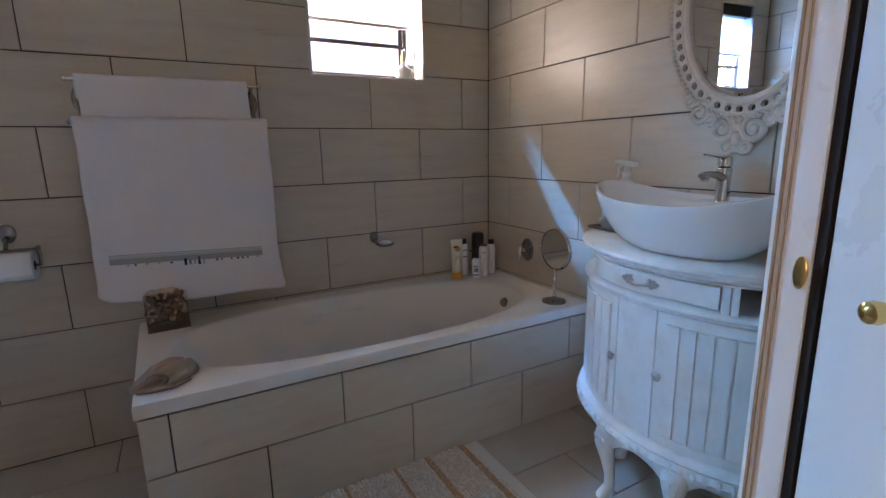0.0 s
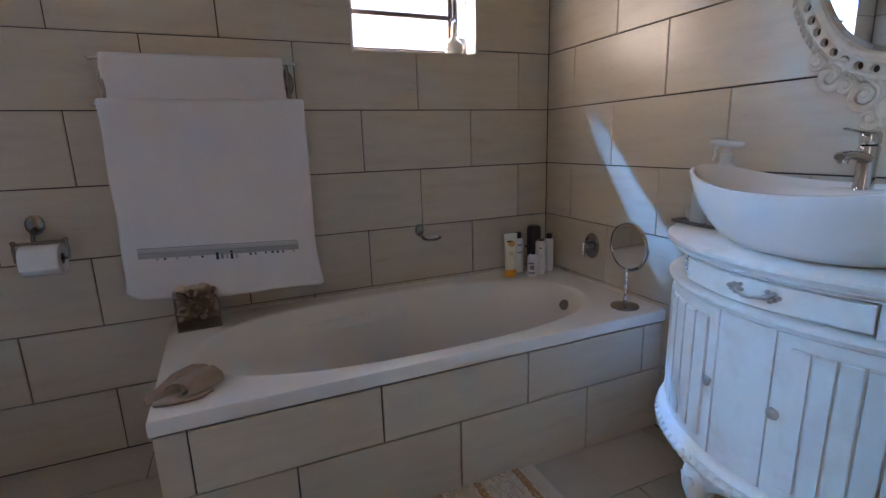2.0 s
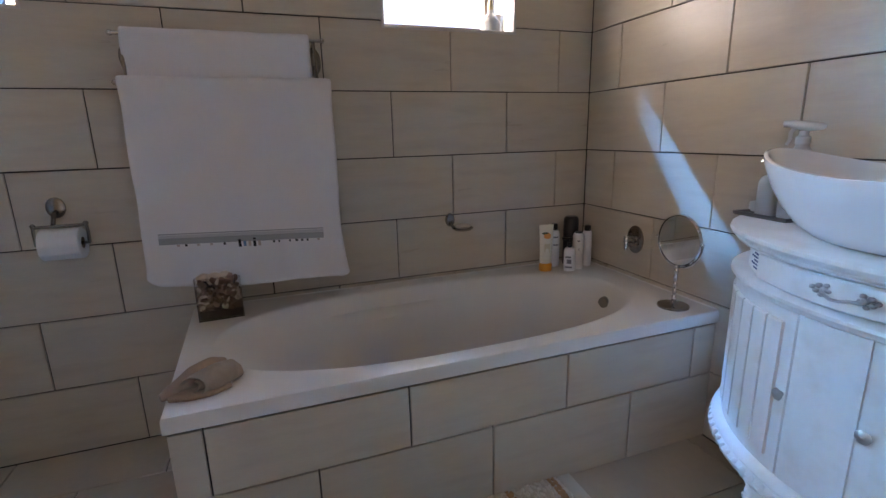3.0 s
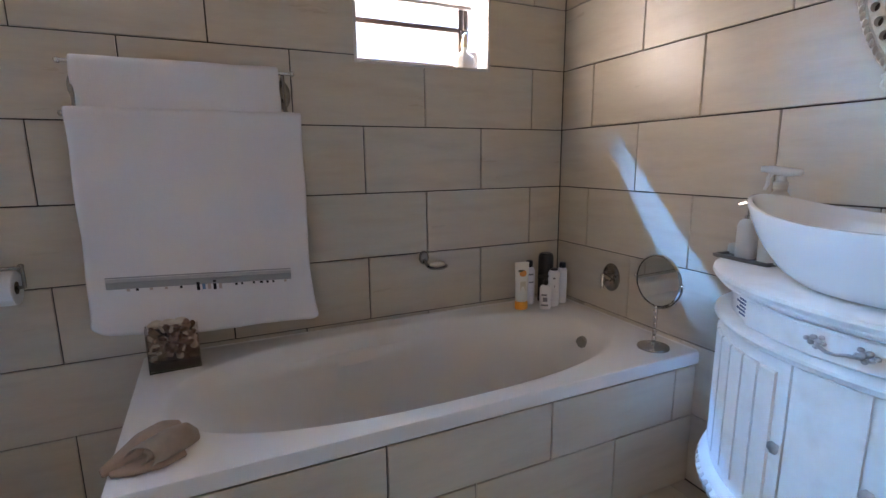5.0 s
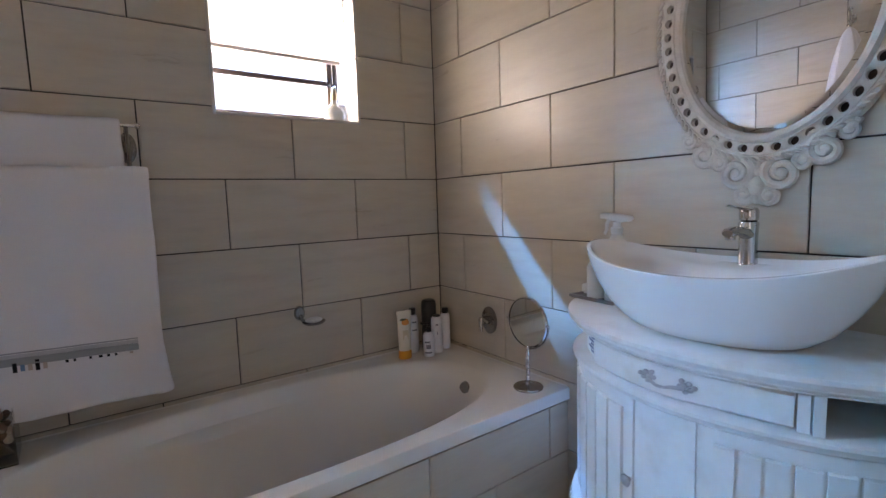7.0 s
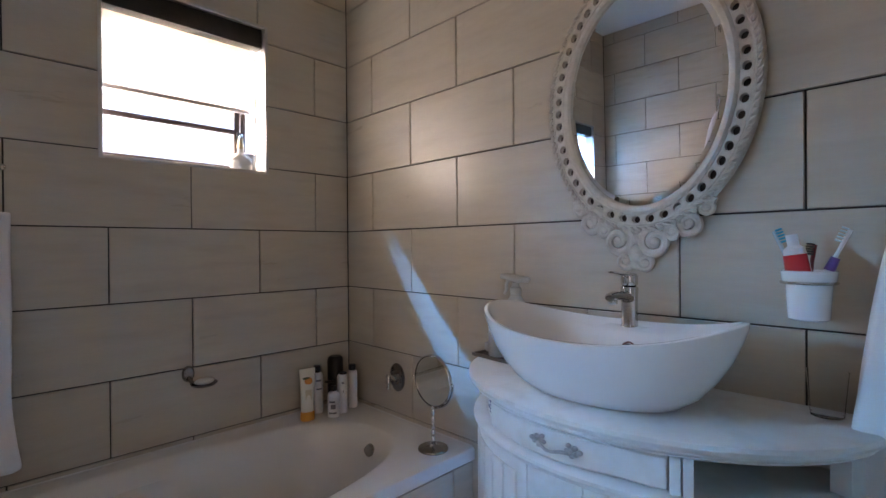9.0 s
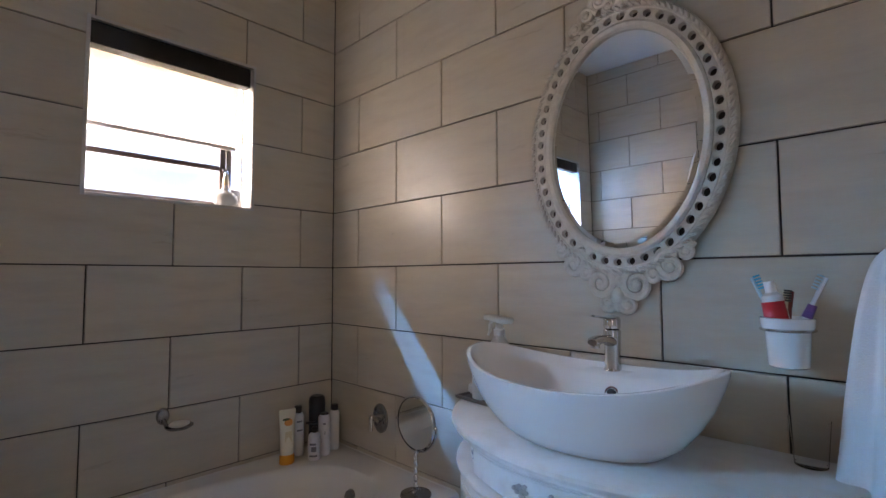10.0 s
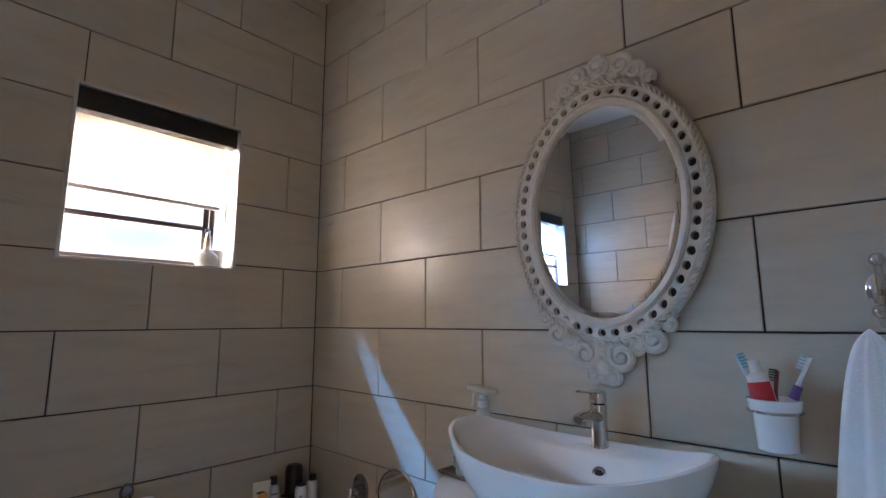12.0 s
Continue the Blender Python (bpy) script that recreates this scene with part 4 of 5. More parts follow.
WHITE_PLASTIC = colour("white_plastic", (0.76, 0.76, 0.78), 0.32)
PAPER = material("tissue_paper", (0.78, 0.77, 0.76), 0.95, vary=0.03, bump=0.4, bump_scale=220, spec=0.1)
ORANGE = colour("orange_plastic", (0.80, 0.34, 0.03), 0.35)
CREAM_PLASTIC = colour("cream_plastic", (0.80, 0.76, 0.64), 0.35)
GREY_PRINT = colour("grey_print", (0.22, 0.22, 0.25), 0.5)
DARK_BLUE = colour("dark_blue_print", (0.03, 0.04, 0.10), 0.4)

# toilet roll
tp = thing("toilet_roll_holder", "chrome toilet roll holder with an oval wall plate", "toilet roll holder", (-1.868, YB, 0.885))
bm = lathe(bmesh.new(), [(0.027, 0.0), (0.027, 0.006), (0.019, 0.012)], (0.022, 0, 0.004), 24, "y", sx=1.0, sy=1.25)
bmesh.ops.rotate(bm, verts=bm.verts, cent=(0, 0, 0), matrix=Euler((0, 0, math.pi)).to_matrix())
part("wall_plate", bm, WORN_CHROME, tp)
bm = tube(bmesh.new(), [(-0.022, -0.008, -0.008), (-0.020, -0.040, -0.018), (-0.018, -0.062, -0.045)], 0.007, 10)
tube(bm, [(-0.070, -0.066, -0.048), (0.070, -0.066, -0.048)], 0.005, 10)
for s in (-1, 1):
    tube(bm, [(s * 0.070, -0.066, -0.040), (s * 0.072, -0.066, -0.07), (s * 0.071, -0.066, -0.108)], 0.005, 10)
    ball(bm, (s * 0.070, -0.066, -0.044), 0.008, 1, 1, 1, 10, 8)
tube(bm, [(-0.071, -0.066, -0.106), (0.071, -0.066, -0.106)], 0.005, 10)
part("arm", bm, WORN_CHROME, tp)
roll = thing("toilet_roll", "white toilet paper roll on the chrome holder", "toilet roll", (-1.868, YB - 0.066, 0.779))
bm = bmesh.new()
rings(bm, [[(x, r * math.cos(a), r * math.sin(a)) for a in (k * 2 * math.pi / 36 for k in range(36))] for x, r in ((-0.053, 0.019), (-0.054, 0.021), (-0.054, 0.048), (-0.052, 0.050), (0.052, 0.050), (0.054, 0.048), (0.054, 0.021), (0.053, 0.019))], True, False, False)
part("paper", bm, PAPER, roll)
bm = bmesh.new()
rings(bm, [[(x, 0.0192 * math.cos(a), 0.0192 * math.sin(a)) for a in (k * 2 * math.pi / 24 for k in range(24))] for x in (-0.053, 0.053)], True, False, False)
part("core", bm, colour("cardboard", (0.18, 0.13, 0.09), 0.9), roll, "grey cardboard core")
bm = bmesh.new()
rings(bm, [[(-0.052, -0.0507, z), (0.052, -0.0507, z), (0.052, -0.0497, z), (-0.052, -0.0497, z)] for z in (0.0, -0.012, -0.024)])
part("loose_end", bm, PAPER, roll)

# soap dish
sd = thing("soap_dish", "chrome wall-mounted soap dish", "soap dish", (-0.520, YB, 0.735))
bm = lathe(bmesh.new(), [(0.023, 0.0), (0.023, 0.006), (0.018, 0.012)], (0, 0, 0), 24, "y", sx=0.9, sy=1.25)
bmesh.ops.rotate(bm, verts=bm.verts, cent=(0, 0, 0), matrix=Euler((0, 0, math.pi)).to_matrix())
part("wall_plate", bm, WORN_CHROME, sd)
bm = tube(bmesh.new(), [(0, -0.008, -0.010), (0.004, -0.03, -0.028), (0.02, -0.055, -0.034)], 0.007, 10)
lathe(bm, [(0.004, -0.040), (0.036, -0.038), (0.046, -0.032), (0.048, -0.027), (0.045, -0.028), (0.034, -0.034), (0.004, -0.035)], (0.036, -0.060, 0), 28, sx=0.95, sy=0.75)
part("dish", bm, WORN_CHROME, sd)
o = tagged(part("soap_bar", ball(bmesh.new(), (0, 0, 0), 0.032, 1.05, 0.75, 0.34, 20, 12), colour("white_soap", (0.78, 0.75, 0.70), 0.4, subsurface=0.1)), "white bar of soap on the chrome dish", "soap")
o.matrix_world = pose(-0.484, YB - 0.060, 0.713)


# toiletries in the corner of the bath rim
def bottle(name, label, x, y, prof, mat, cap=None, capmat=None, sx=1.0, sy=1.0, rz=0, pump=False, prints=()):
    b = thing(name, label, "bottle", (x, y, RIM + 0.0005), rz, group="toiletries on the bath rim")
    body = part("bottle_body", lathe(bmesh.new(), prof, (0, 0, 0), 28, sx=sx, sy=sy), mat, b)
    if cap:
        part("cap", lathe(bmesh.new(), cap, (0, 0, 0), 24), capmat, b)
    if pump:
        z = cap[-1][1]
        bm = tube(bmesh.new(), [(0, 0, z - 0.002), (0, 0, z + 0.014)], 0.004)
        rings(bm, [[(x_, w * math.cos(a), z + 0.016 + 0.005 * math.sin(a)) for a in (k * math.pi / 6 for k in range(12))] for x_, w in ((0.012, 0.004), (0.009, 0.009), (-0.006, 0.009), (-0.03, 0.005), (-0.034, 0.003))])
        part("pump_head", bm, capmat, b)
    r = max(p[0] for p in prof)
    for a0, a1, z0, z1 in prints:
        bm = bmesh.new()
        loops = []
        for k in range(7):
            a = radians(a0 + (a1 - a0) * k / 6)
            loops.append([(sx * (r + d) * math.cos(a), sy * (r + d) * math.sin(a), z) for d, z in ((0.0002, z0), (0.0007, z0), (0.0007, z1), (0.0002, z1))])
        part("print", rings(bm, loops), GREY_PRINT, body, "grey print")
    return b


# squeezed tube standing on its cap
tb = thing("cream_tube", "cream squeeze tube with an orange cap and fruit print", "tube", (-0.108, 0.082, RIM + 0.0005), -12, group="toiletries on the bath rim")
bm = bmesh.new()
rings(bm, [[(w * math.cos(a), d * math.sin(a), z) for a in (k * 2 * math.pi / 28 for k in range(28))] for w, d, z in ((0.025, 0.019, 0.036), (0.026, 0.020, 0.042), (0.028, 0.017, 0.10), (0.031, 0.010, 0.17), (0.033, 0.003, 0.196), (0.033, 0.0018, 0.208))])
part("tube_body", bm, CREAM_PLASTIC, tb)
part("cap", lathe(bmesh.new(), [(0.027, 0.0), (0.029, 0.004), (0.029, 0.030), (0.026, 0.036)], (0, 0, 0), 28, sy=0.78), ORANGE, tb, "orange flip cap")
bm = ball(bmesh.new(), (0.002, -0.0085, 0.158), 0.017, 1.0, 0.32, 1.0, 16, 10)
part("fruit_print", bm, colour("orange_print", (0.78, 0.33, 0.08), 0.5), tb, "orange fruit print")
bm = ball(bmesh.new(), (-0.006, -0.0095, 0.171), 0.010, 1.6, 0.35, 0.5, 12, 8)
part("leaf_print", bm, colour("green_print", (0.10, 0.12, 0.05), 0.5), tb, "dark green leaf print")
bm = boxes((-0.012, 0.013, -0.0165, -0.0145, 0.085, 0.125))
part("text_print", bm, colour("pale_print", (0.66, 0.58, 0.40), 0.5), tb, "pale print", smooth=False)

bottle("pump_bottle", "small white lotion bottle with a black pump", -0.012, 0.040, [(0.022, 0.0), (0.025, 0.004), (0.025, 0.086), (0.021, 0.100), (0.009, 0.108)], WHITE_PLASTIC, [(0.010, 0.106), (0.011, 0.110), (0.011, 0.124), (0.008, 0.128)], BLACK, 1.0, 0.8, -35, True,
       ((228, 285, 0.060, 0.068), (245, 290, 0.035, 0.054), (225, 300, 0.015, 0.022)))
bottle("shampoo_bottle", "tall white shampoo bottle with a black cap", -0.032, 0.135, [(0.022, 0.0), (0.025, 0.004), (0.025, 0.150), (0.020, 0.166), (0.012, 0.170)], WHITE_PLASTIC, [(0.014, 0.170), (0.0145, 0.172), (0.0145, 0.196), (0.012, 0.198)], BLACK, prints=((230, 280, 0.135, 0.142), (232, 285, 0.100, 0.106)))
bottle("spray_can", "white spray can in the bath corner", 0.046, 0.060, [(0.023, 0.0), (0.0245, 0.003), (0.0245, 0.150), (0.019, 0.160), (0.017, 0.162)], WHITE_PLASTIC, [(0.0175, 0.162), (0.0175, 0.166), (0.015, 0.168)], BLACK, prints=((225, 250, 0.125, 0.132), (240, 246, 0.085, 0.098)))
bottle("shampoo_bottle", "black plastic bottle standing in the corner", 0.055, 0.132, [(0.030, 0.0), (0.034, 0.004), (0.034, 0.205), (0.031, 0.219), (0.024, 0.225)], BLACK)
bottle("shampoo_bottle", "tall white bottle with a dark cap", 0.112, 0.085, [(0.019, 0.0), (0.021, 0.003), (0.021, 0.150), (0.017, 0.160), (0.012, 0.163)], WHITE_PLASTIC, [(0.014, 0.162), (0.0145, 0.164), (0.0145, 0.184), (0.012, 0.186)], BLACK)

# bath tap
bt = thing("bath_tap", "chrome bath tap with an oval wall plate", "tap", (XR, -0.160, 0.652))
bm = lathe(bmesh.new(), [(0.046, 0.0), (0.046, 0.004), (0.040, 0.009), (0.018, 0.011)], (0, 0, 0), 32, "x", sx=1.25, sy=1.0)
bmesh.ops.rotate(bm, verts=bm.verts, cent=(0, 0, 0), matrix=Euler((0, 0, math.pi)).to_matrix())
part("wall_plate", bm, WORN_CHROME, bt)
bm = tube(bmesh.new(), [(-0.009, 0, 0), (-0.030, 0, 0.004), (-0.048, 0, 0.004)], [0.017, 0.016, 0.017], 16)
tube(bm, [(-0.046, 0, 0.016), (-0.052, -0.004, -0.01), (-0.056, -0.010, -0.038)], [0.010, 0.009, 0.006], 10)
tube(bm, [(-0.040, 0.0, 0.010), (-0.044, -0.035, 0.004)], [0.008, 0.006], 10)
part("handle", bm, CHROME, bt)

# standing make-up mirror
mm = thing("standing_mirror", "round chrome make-up mirror on a twisted stem", "mirror", (0.052, -0.487, RIM + 0.0005), 0)
part("base", lathe(bmesh.new(), [(0.052, 0.0), (0.053, 0.003), (0.051, 0.007), (0.030, 0.011), (0.012, 0.015), (0.007, 0.020)], (0, 0, 0), 36), WORN_CHROME, mm)
bm = bmesh.new()
lathe(bm, [(0.006, 0.016)] + [(0.0045 + 0.0035 * abs(math.sin(k * math.pi / 4)), 0.020 + k * 0.006) for k in range(1, 22)] + [(0.005, 0.152)], (0, 0, 0), 14)
part("stem", bm, CHROME, mm)
bm = bmesh.new()
loops = []
for r, d in ((0.086, 0.006), (0.090, 0.002), (0.091, -0.004), (0.088, -0.008), (0.02, -0.012)):
    loops.append([(-d, r * 0.97 * math.cos(a), 0.236 + r * math.sin(a)) for a in (k * 2 * math.pi / 48 for k in range(48))])
bm = rings(bm, loops, True, False, True)
head = part("rim", bm, CHROME, mm)
bm = rings(bmesh.new(), [[(-0.003 + x, r * 0.97 * math.cos(a), 0.236 + r * math.sin(a)) for a in (k * 2 * math.pi / 48 for k in range(48))] for r, x in ((0.086, 0.002), (0.084, 0.0))])
face = part("mirror_glass", bm, MIRROR, mm, "round mirror glass", smooth=False)
bm = bmesh.new()
for s in (-1, 1):
    ball(bm, (0, s * 0.091, 0.236), 0.006, 1, 1.2, 1, 10, 8)
tube(bm, [(0.004, 0.091 * math.cos(a), 0.236 + 0.094 * math.sin(a)) for a in (math.pi + k * math.pi / 20 for k in range(21))], 0.003, 8)
part("yoke", bm, CHROME, mm)
mm.matrix_world = pose(0.052, -0.487, RIM + 0.0005, 0, 0, 2)

# glass cube of sea shells
box_at = (-1.434, 0.098)
cube = thing("shell_vase", "square glass vase filled with small sea shells", "vase", (*box_at, RIM + 0.0005), 3)
s = 0.072
bm = boxes((-s, s, -s, -s + 0.003, 0, 0.148), (-s, s, s - 0.003, s, 0, 0.148), (-s, -s + 0.003, -s + 0.003, s - 0.003, 0, 0.148), (s - 0.003, s, -s + 0.003, s - 0.003, 0, 0.148), (-s + 0.003, s - 0.003, -s + 0.003, s - 0.003, 0, 0.004))
o = part("glass", bm, glass("vase_glass", (0.96, 0.94, 0.92), 0.01), cube, "clear glass walls", smooth=False)
o.visible_shadow = False
part("sand", boxes((-s + 0.004, s - 0.004, -s + 0.004, s - 0.004, 0.0045, 0.030), bevel=0.003), material("brown_sand", (0.075, 0.055, 0.045), 0.9, vary=0.3, scale=60), cube, "brown sand")
# dark core block that fills the spaces between the shells
part("filling", boxes((-s + 0.018, s - 0.018, -s + 0.018, s - 0.018, 0.028, 0.134), bevel=0.006), material("dark_core", (0.05, 0.035, 0.028), 0.9, vary=0.4, scale=90), cube, "dark block behind the shells")
SHELLS = [material("shell_cream", (0.62, 0.52, 0.41), 0.35, vary=0.25, scale=40), material("shell_brown", (0.16, 0.09, 0.055), 0.35, vary=0.4, scale=50), material("shell_pink", (0.33, 0.21, 0.16), 0.4, vary=0.25, scale=45), material("shell_tan", (0.28, 0.19, 0.12), 0.4, vary=0.3, scale=45)]
shell_meshes = []
for k, m in enumerate(SHELLS):
    bm = bmesh.new()
    loops = []
    for j in range(9):
        f = j / 8
        r = 0.012 * math.sin(math.pi * (0.08 + 0.86 * f)) * (1.0 - 0.35 * f) + (0.0012 if j % 2 else 0)
        loops.append([(r * math.cos(a), r * (0.75 + 0.1 * k) * math.sin(a), 0.017 * (2 * f - 1)) for a in (q * 2 * math.pi / 10 for q in range(10))])
    shell_meshes.append(mesh_from(rings(bm, loops), "shell", m))
rnd = random.Random(9)
for k in range(140):
    o = new("shell", shell_meshes[rnd.choice((0, 0, 1, 1, 1, 2, 3))])
    o.parent = cube
    edge = rnd.random() < 0.88
    px, py = rnd.uniform(-0.050, 0.050), rnd.uniform(-0.050, 0.050)
    if edge:
        if rnd.random() < 0.6:
            py = -0.055
        else:
            px = rnd.choice((-0.055, 0.055))
    sc = rnd.uniform(0.65, 1.3)
    o.matrix_local = Matrix.LocRotScale((px, py, rnd.uniform(0.034, 0.142)), Euler((rnd.uniform(0, 6), rnd.uniform(0, 6), rnd.uniform(0, 6))), (sc, sc, sc))
for px, py, sc in ((-0.045, -0.040, 1.3), (0.022, -0.045, 1.6), (-0.012, -0.035, 1.5), (0.048, -0.01, 1.1), (0.0, 0.02, 1.5), (-0.03, 0.03, 1.3), (0.035, 0.04, 1.3)):
    o = new("shell", shell_meshes[0])
    o.parent = cube
    o.matrix_local = Matrix.LocRotScale((px, py, 0.148), Euler((1.4, px * 40, py * 30)), (sc, sc, sc))

# big sea shell on the rim
SHELL_BACK = material("tan_shell", (0.31, 0.215, 0.15), 0.55, vary=0.22, scale=18, grain=0.10, grain_scale=90, bump=0.5, bump_scale=70, stain=(0.22, 0.15, 0.11), stain_scale=14, stain_amount=0.5)
SHELL_LIP = material("taupe_shell", (0.28, 0.215, 0.155), 0.55, vary=0.22, scale=18, grain=0.10, grain_scale=90, bump=0.5, bump_scale=70, stain=(0.19, 0.14, 0.11), stain_scale=14, stain_amount=0.5)
conch = thing("sea_shell", "large weathered tan sea shell lying on the bath rim", "shell", (-1.434, -0.462, RIM + 0.0005), 22)


def whorl(name, label, spine, mat, seed, turns=1.25, thick=0.006, open_angle=200.0, cut=0.0):
    """A shell wall coiled along a spine of (x, y, half width, half height), lying on z = 0."""
    bm = bmesh.new()
    m, q = 26, 46
    fs = np.linspace(0, 1, len(spine))
    rows = []
    for j in range(m + 1):
        f = j / m
        x, y, w, h = (float(np.interp(f, fs, [p[i] for p in spine])) for i in range(4))
        row = []
        for i in range(q + 1):
            g = i / q
            a = radians(open_angle) - 2 * math.pi * turns * g
            k = 1.0 - 0.62 * g
            wob = 1 + 0.10 * noise.noise((f * 4 + seed, math.cos(a) * 1.3, math.sin(a) * 1.3 + g)) + 0.03 * noise.noise((f * 13, math.cos(a) * 4, seed))
            row.append(bm.verts.new((x - cut * w * k * math.cos(a) * (1 - f) ** 2 + cut * 0.5 * h * math.sin(a) * (1 - f) ** 2, y + w * k * wob * math.cos(a), max(thick * 0.6, h * (1 + k * wob * math.sin(a))))))
        rows.append(row)
    for r0, r1 in zip(rows, rows[1:]):
        for i in range(q):
            bm.faces.new((r0[i], r0[i + 1], r1[i + 1], r1[i]))
    o = part(name, bm, mat, conch, label)
    md = o.modifiers.new("thick", "SOLIDIFY")
    md.thickness, md.offset = thick, 0.0
    sb = o.modifiers.new("round", "SUBSURF")
    sb.levels = sb.render_levels = 1


whorl("spire", "pinkish tan tapering back", ((-0.100, 0.006, 0.010, 0.007), (-0.07, 0.014, 0.024, 0.015), (-0.02, 0.030, 0.034, 0.027), (0.03, 0.036, 0.034, 0.031), (0.066, 0.034, 0.026, 0.025)), SHELL_BACK, 1.0, 1.1, 0.007, 250)
whorl("body_whorl", "taupe body whorl round a dark hollow mouth", ((-0.040, -0.026, 0.033, 0.025), (-0.01, -0.022, 0.037, 0.030), (0.03, -0.014, 0.038, 0.032), (0.07, -0.002, 0.031, 0.028), (0.092, 0.006, 0.014, 0.013)), SHELL_LIP, 4.0, 1.5, 0.005, 262, 0.85)
whorl("lip", "thin folded lip under the mouth", ((-0.088, -0.006, 0.012, 0.005), (-0.05, -0.020, 0.030, 0.008), (0.0, -0.036, 0.030, 0.008), (0.05, -0.034, 0.016, 0.006)), SHELL_BACK, 7.0, 1.0, 0.005, 250)

# ---- bath mat ----
rug = thing("bath_mat", "cream rag-woven bath mat with tan stripes", "rug", (-0.80, -0.80, 0.0005))
RX0, RX1, RY0, RY1 = -0.42, 0.385, -0.30, 0.232
part("backing", boxes((RX0, RX1, RY0, RY1, 0, 0.005), bevel=0.002), colour("cream_cotton", (0.62, 0.57, 0.50), 0.95), rug)
RAG = bpy.data.materials.new("rag_weave")
RAG.use_nodes = True
rt = RAG.node_tree
rb = rt.nodes["Principled BSDF"]
rb.inputs["Roughness"].default_value = 0.95
rb.inputs["Specular IOR Level"].default_value = 0.1
geo = rt.nodes.new("ShaderNodeNewGeometry")
cr = rt.nodes.new("ShaderNodeValToRGB")
cr.color_ramp.elements[0].color, cr.color_ramp.elements[1].color = (0.60, 0.54, 0.46, 1), (0.78, 0.74, 0.68, 1)
rt.links.new(geo.outputs["Random Per Island"], cr.inputs["Fac"])
rt.links.new(cr.outputs["Color"], rb.inputs["Base Color"])
RAG_TAN = material("tan_rag", (0.52, 0.34, 0.20), 0.95, vary=0.3, scale=50, spec=0.1)
rnd = random.Random(2)


def tufts(tan):
    bm = bmesh.new()
    rowx = RX0 + 0.006
    k = 0
    while rowx < RX1 - 0.045:
        u = (rowx - RX0) / (RX1 - RX0)
        is_tan = any(abs(u - c + 0.008 * math.sin(k * 2.1)) < 0.014 for c in (0.12, 0.34, 0.56, 0.74, 0.915))
        if is_tan == tan:
            y = RY0 + rnd.uniform(0, 0.008)
            while y < RY1 - 0.004:
                ln = rnd.uniform(0.015, 0.027)
                m = Matrix.LocRotScale((rowx + rnd.uniform(-0.0015, 0.0015), y + ln / 2, 0.008 + rnd.uniform(-0.001, 0.0025)), Euler((rnd.uniform(-0.25, 0.25), 0, rnd.uniform(-0.35, 0.35))), (0.0074, ln * 0.60, 0.0070))
                bmesh.ops.create_icosphere(bm, subdivisions=1, radius=1.0, matrix=m)
                y += ln
        rowx += 0.0125
        k += 1
    return bm


o = part("rag_weave", tufts(False), RAG, rug, "cream rag loops")
o["kind"] = "stuff"
o = part("rag_stripe", tufts(True), RAG_TAN, rug, "tan rag loops")
o["kind"] = "stuff"
part("hem", boxes((RX1 - 0.040, RX1 + 0.004, RY0 - 0.002, RY1 + 0.002, 0.004, 0.010), bevel=0.003), colour("cream_hem", (0.68, 0.65, 0.60), 0.95, bump=0.5, bump_scale=160), rug, "flat cream cotton hem")

# ---- things on and round the vanity ----
tray = thing("soap_tray", "small dark metal tray on the vanity top", "tray", (0.075, -0.775, TOPZ + 0.0005), -6)
part("tray_base", boxes((-0.055, 0.065, -0.085, 0.075, 0, 0.004), bevel=0.0015), colour("dark_pewter", (0.10, 0.085, 0.08), 0.35, metal=0.7), tray)
part("rim", boxes((-0.058, -0.052, -0.088, 0.078, 0.002, 0.011), (0.062, 0.068, -0.088, 0.078, 0.002, 0.011), (-0.052, 0.062, -0.088, -0.082, 0.002, 0.011), (-0.052, 0.062, 0.072, 0.078, 0.002, 0.011), bevel=0.001), colour("pewter_rim", (0.22, 0.20, 0.19), 0.3, metal=0.8), tray)

FROST = material("frosted_plastic", (0.70, 0.70, 0.68), 0.35, vary=0.03)
FROST.node_tree.nodes["Principled BSDF"].inputs["Transmission Weight"].default_value = 0.45
sp = thing("spray_bottle", "translucent white trigger spray bottle on the tray", "spray bottle", (0.055, -0.838, TOPZ + 0.005), 10)
part("bottle_body", lathe(bmesh.new(), [(0.030, 0.0), (0.034, 0.004), (0.035, 0.10), (0.034, 0.145), (0.028, 0.170), (0.016, 0.188), (0.013, 0.196)], (0, 0, 0), 28), FROST, sp)
bm = lathe(bmesh.new(), [(0.0155, 0.194), (0.0165, 0.196), (0.0165, 0.212), (0.011, 0.216), (0.010, 0.228)], (0, 0, 0), 20)
rings(bm, [[(w * math.cos(a), y, z + h * math.sin(a)) for a in (k * math.pi / 7 for k in range(14))] for y, w, h, z in ((-0.046, 0.004, 0.004, 0.238), (-0.040, 0.010, 0.008, 0.237), (-0.010, 0.013, 0.012, 0.238), (0.020, 0.012, 0.011, 0.243), (0.036, 0.009, 0.009, 0.245), (0.040, 0.008, 0.008, 0.245), (0.047, 0.008, 0.008, 0.245))])
part("spray_head", bm, FROST, sp)
part("trigger", tube(bmesh.new(), [(0, 0.022, 0.236), (0, 0.030, 0.222), (0, 0.030, 0.206), (0, 0.036, 0.192)], [0.006, 0.0055, 0.005, 0.004], 8), FROST, sp)
ds = thing("soap_dispenser", "small clear soap dispenser with a chrome pump on the tray", "soap dispenser", (0.062, -0.762, TOPZ + 0.005), 0)
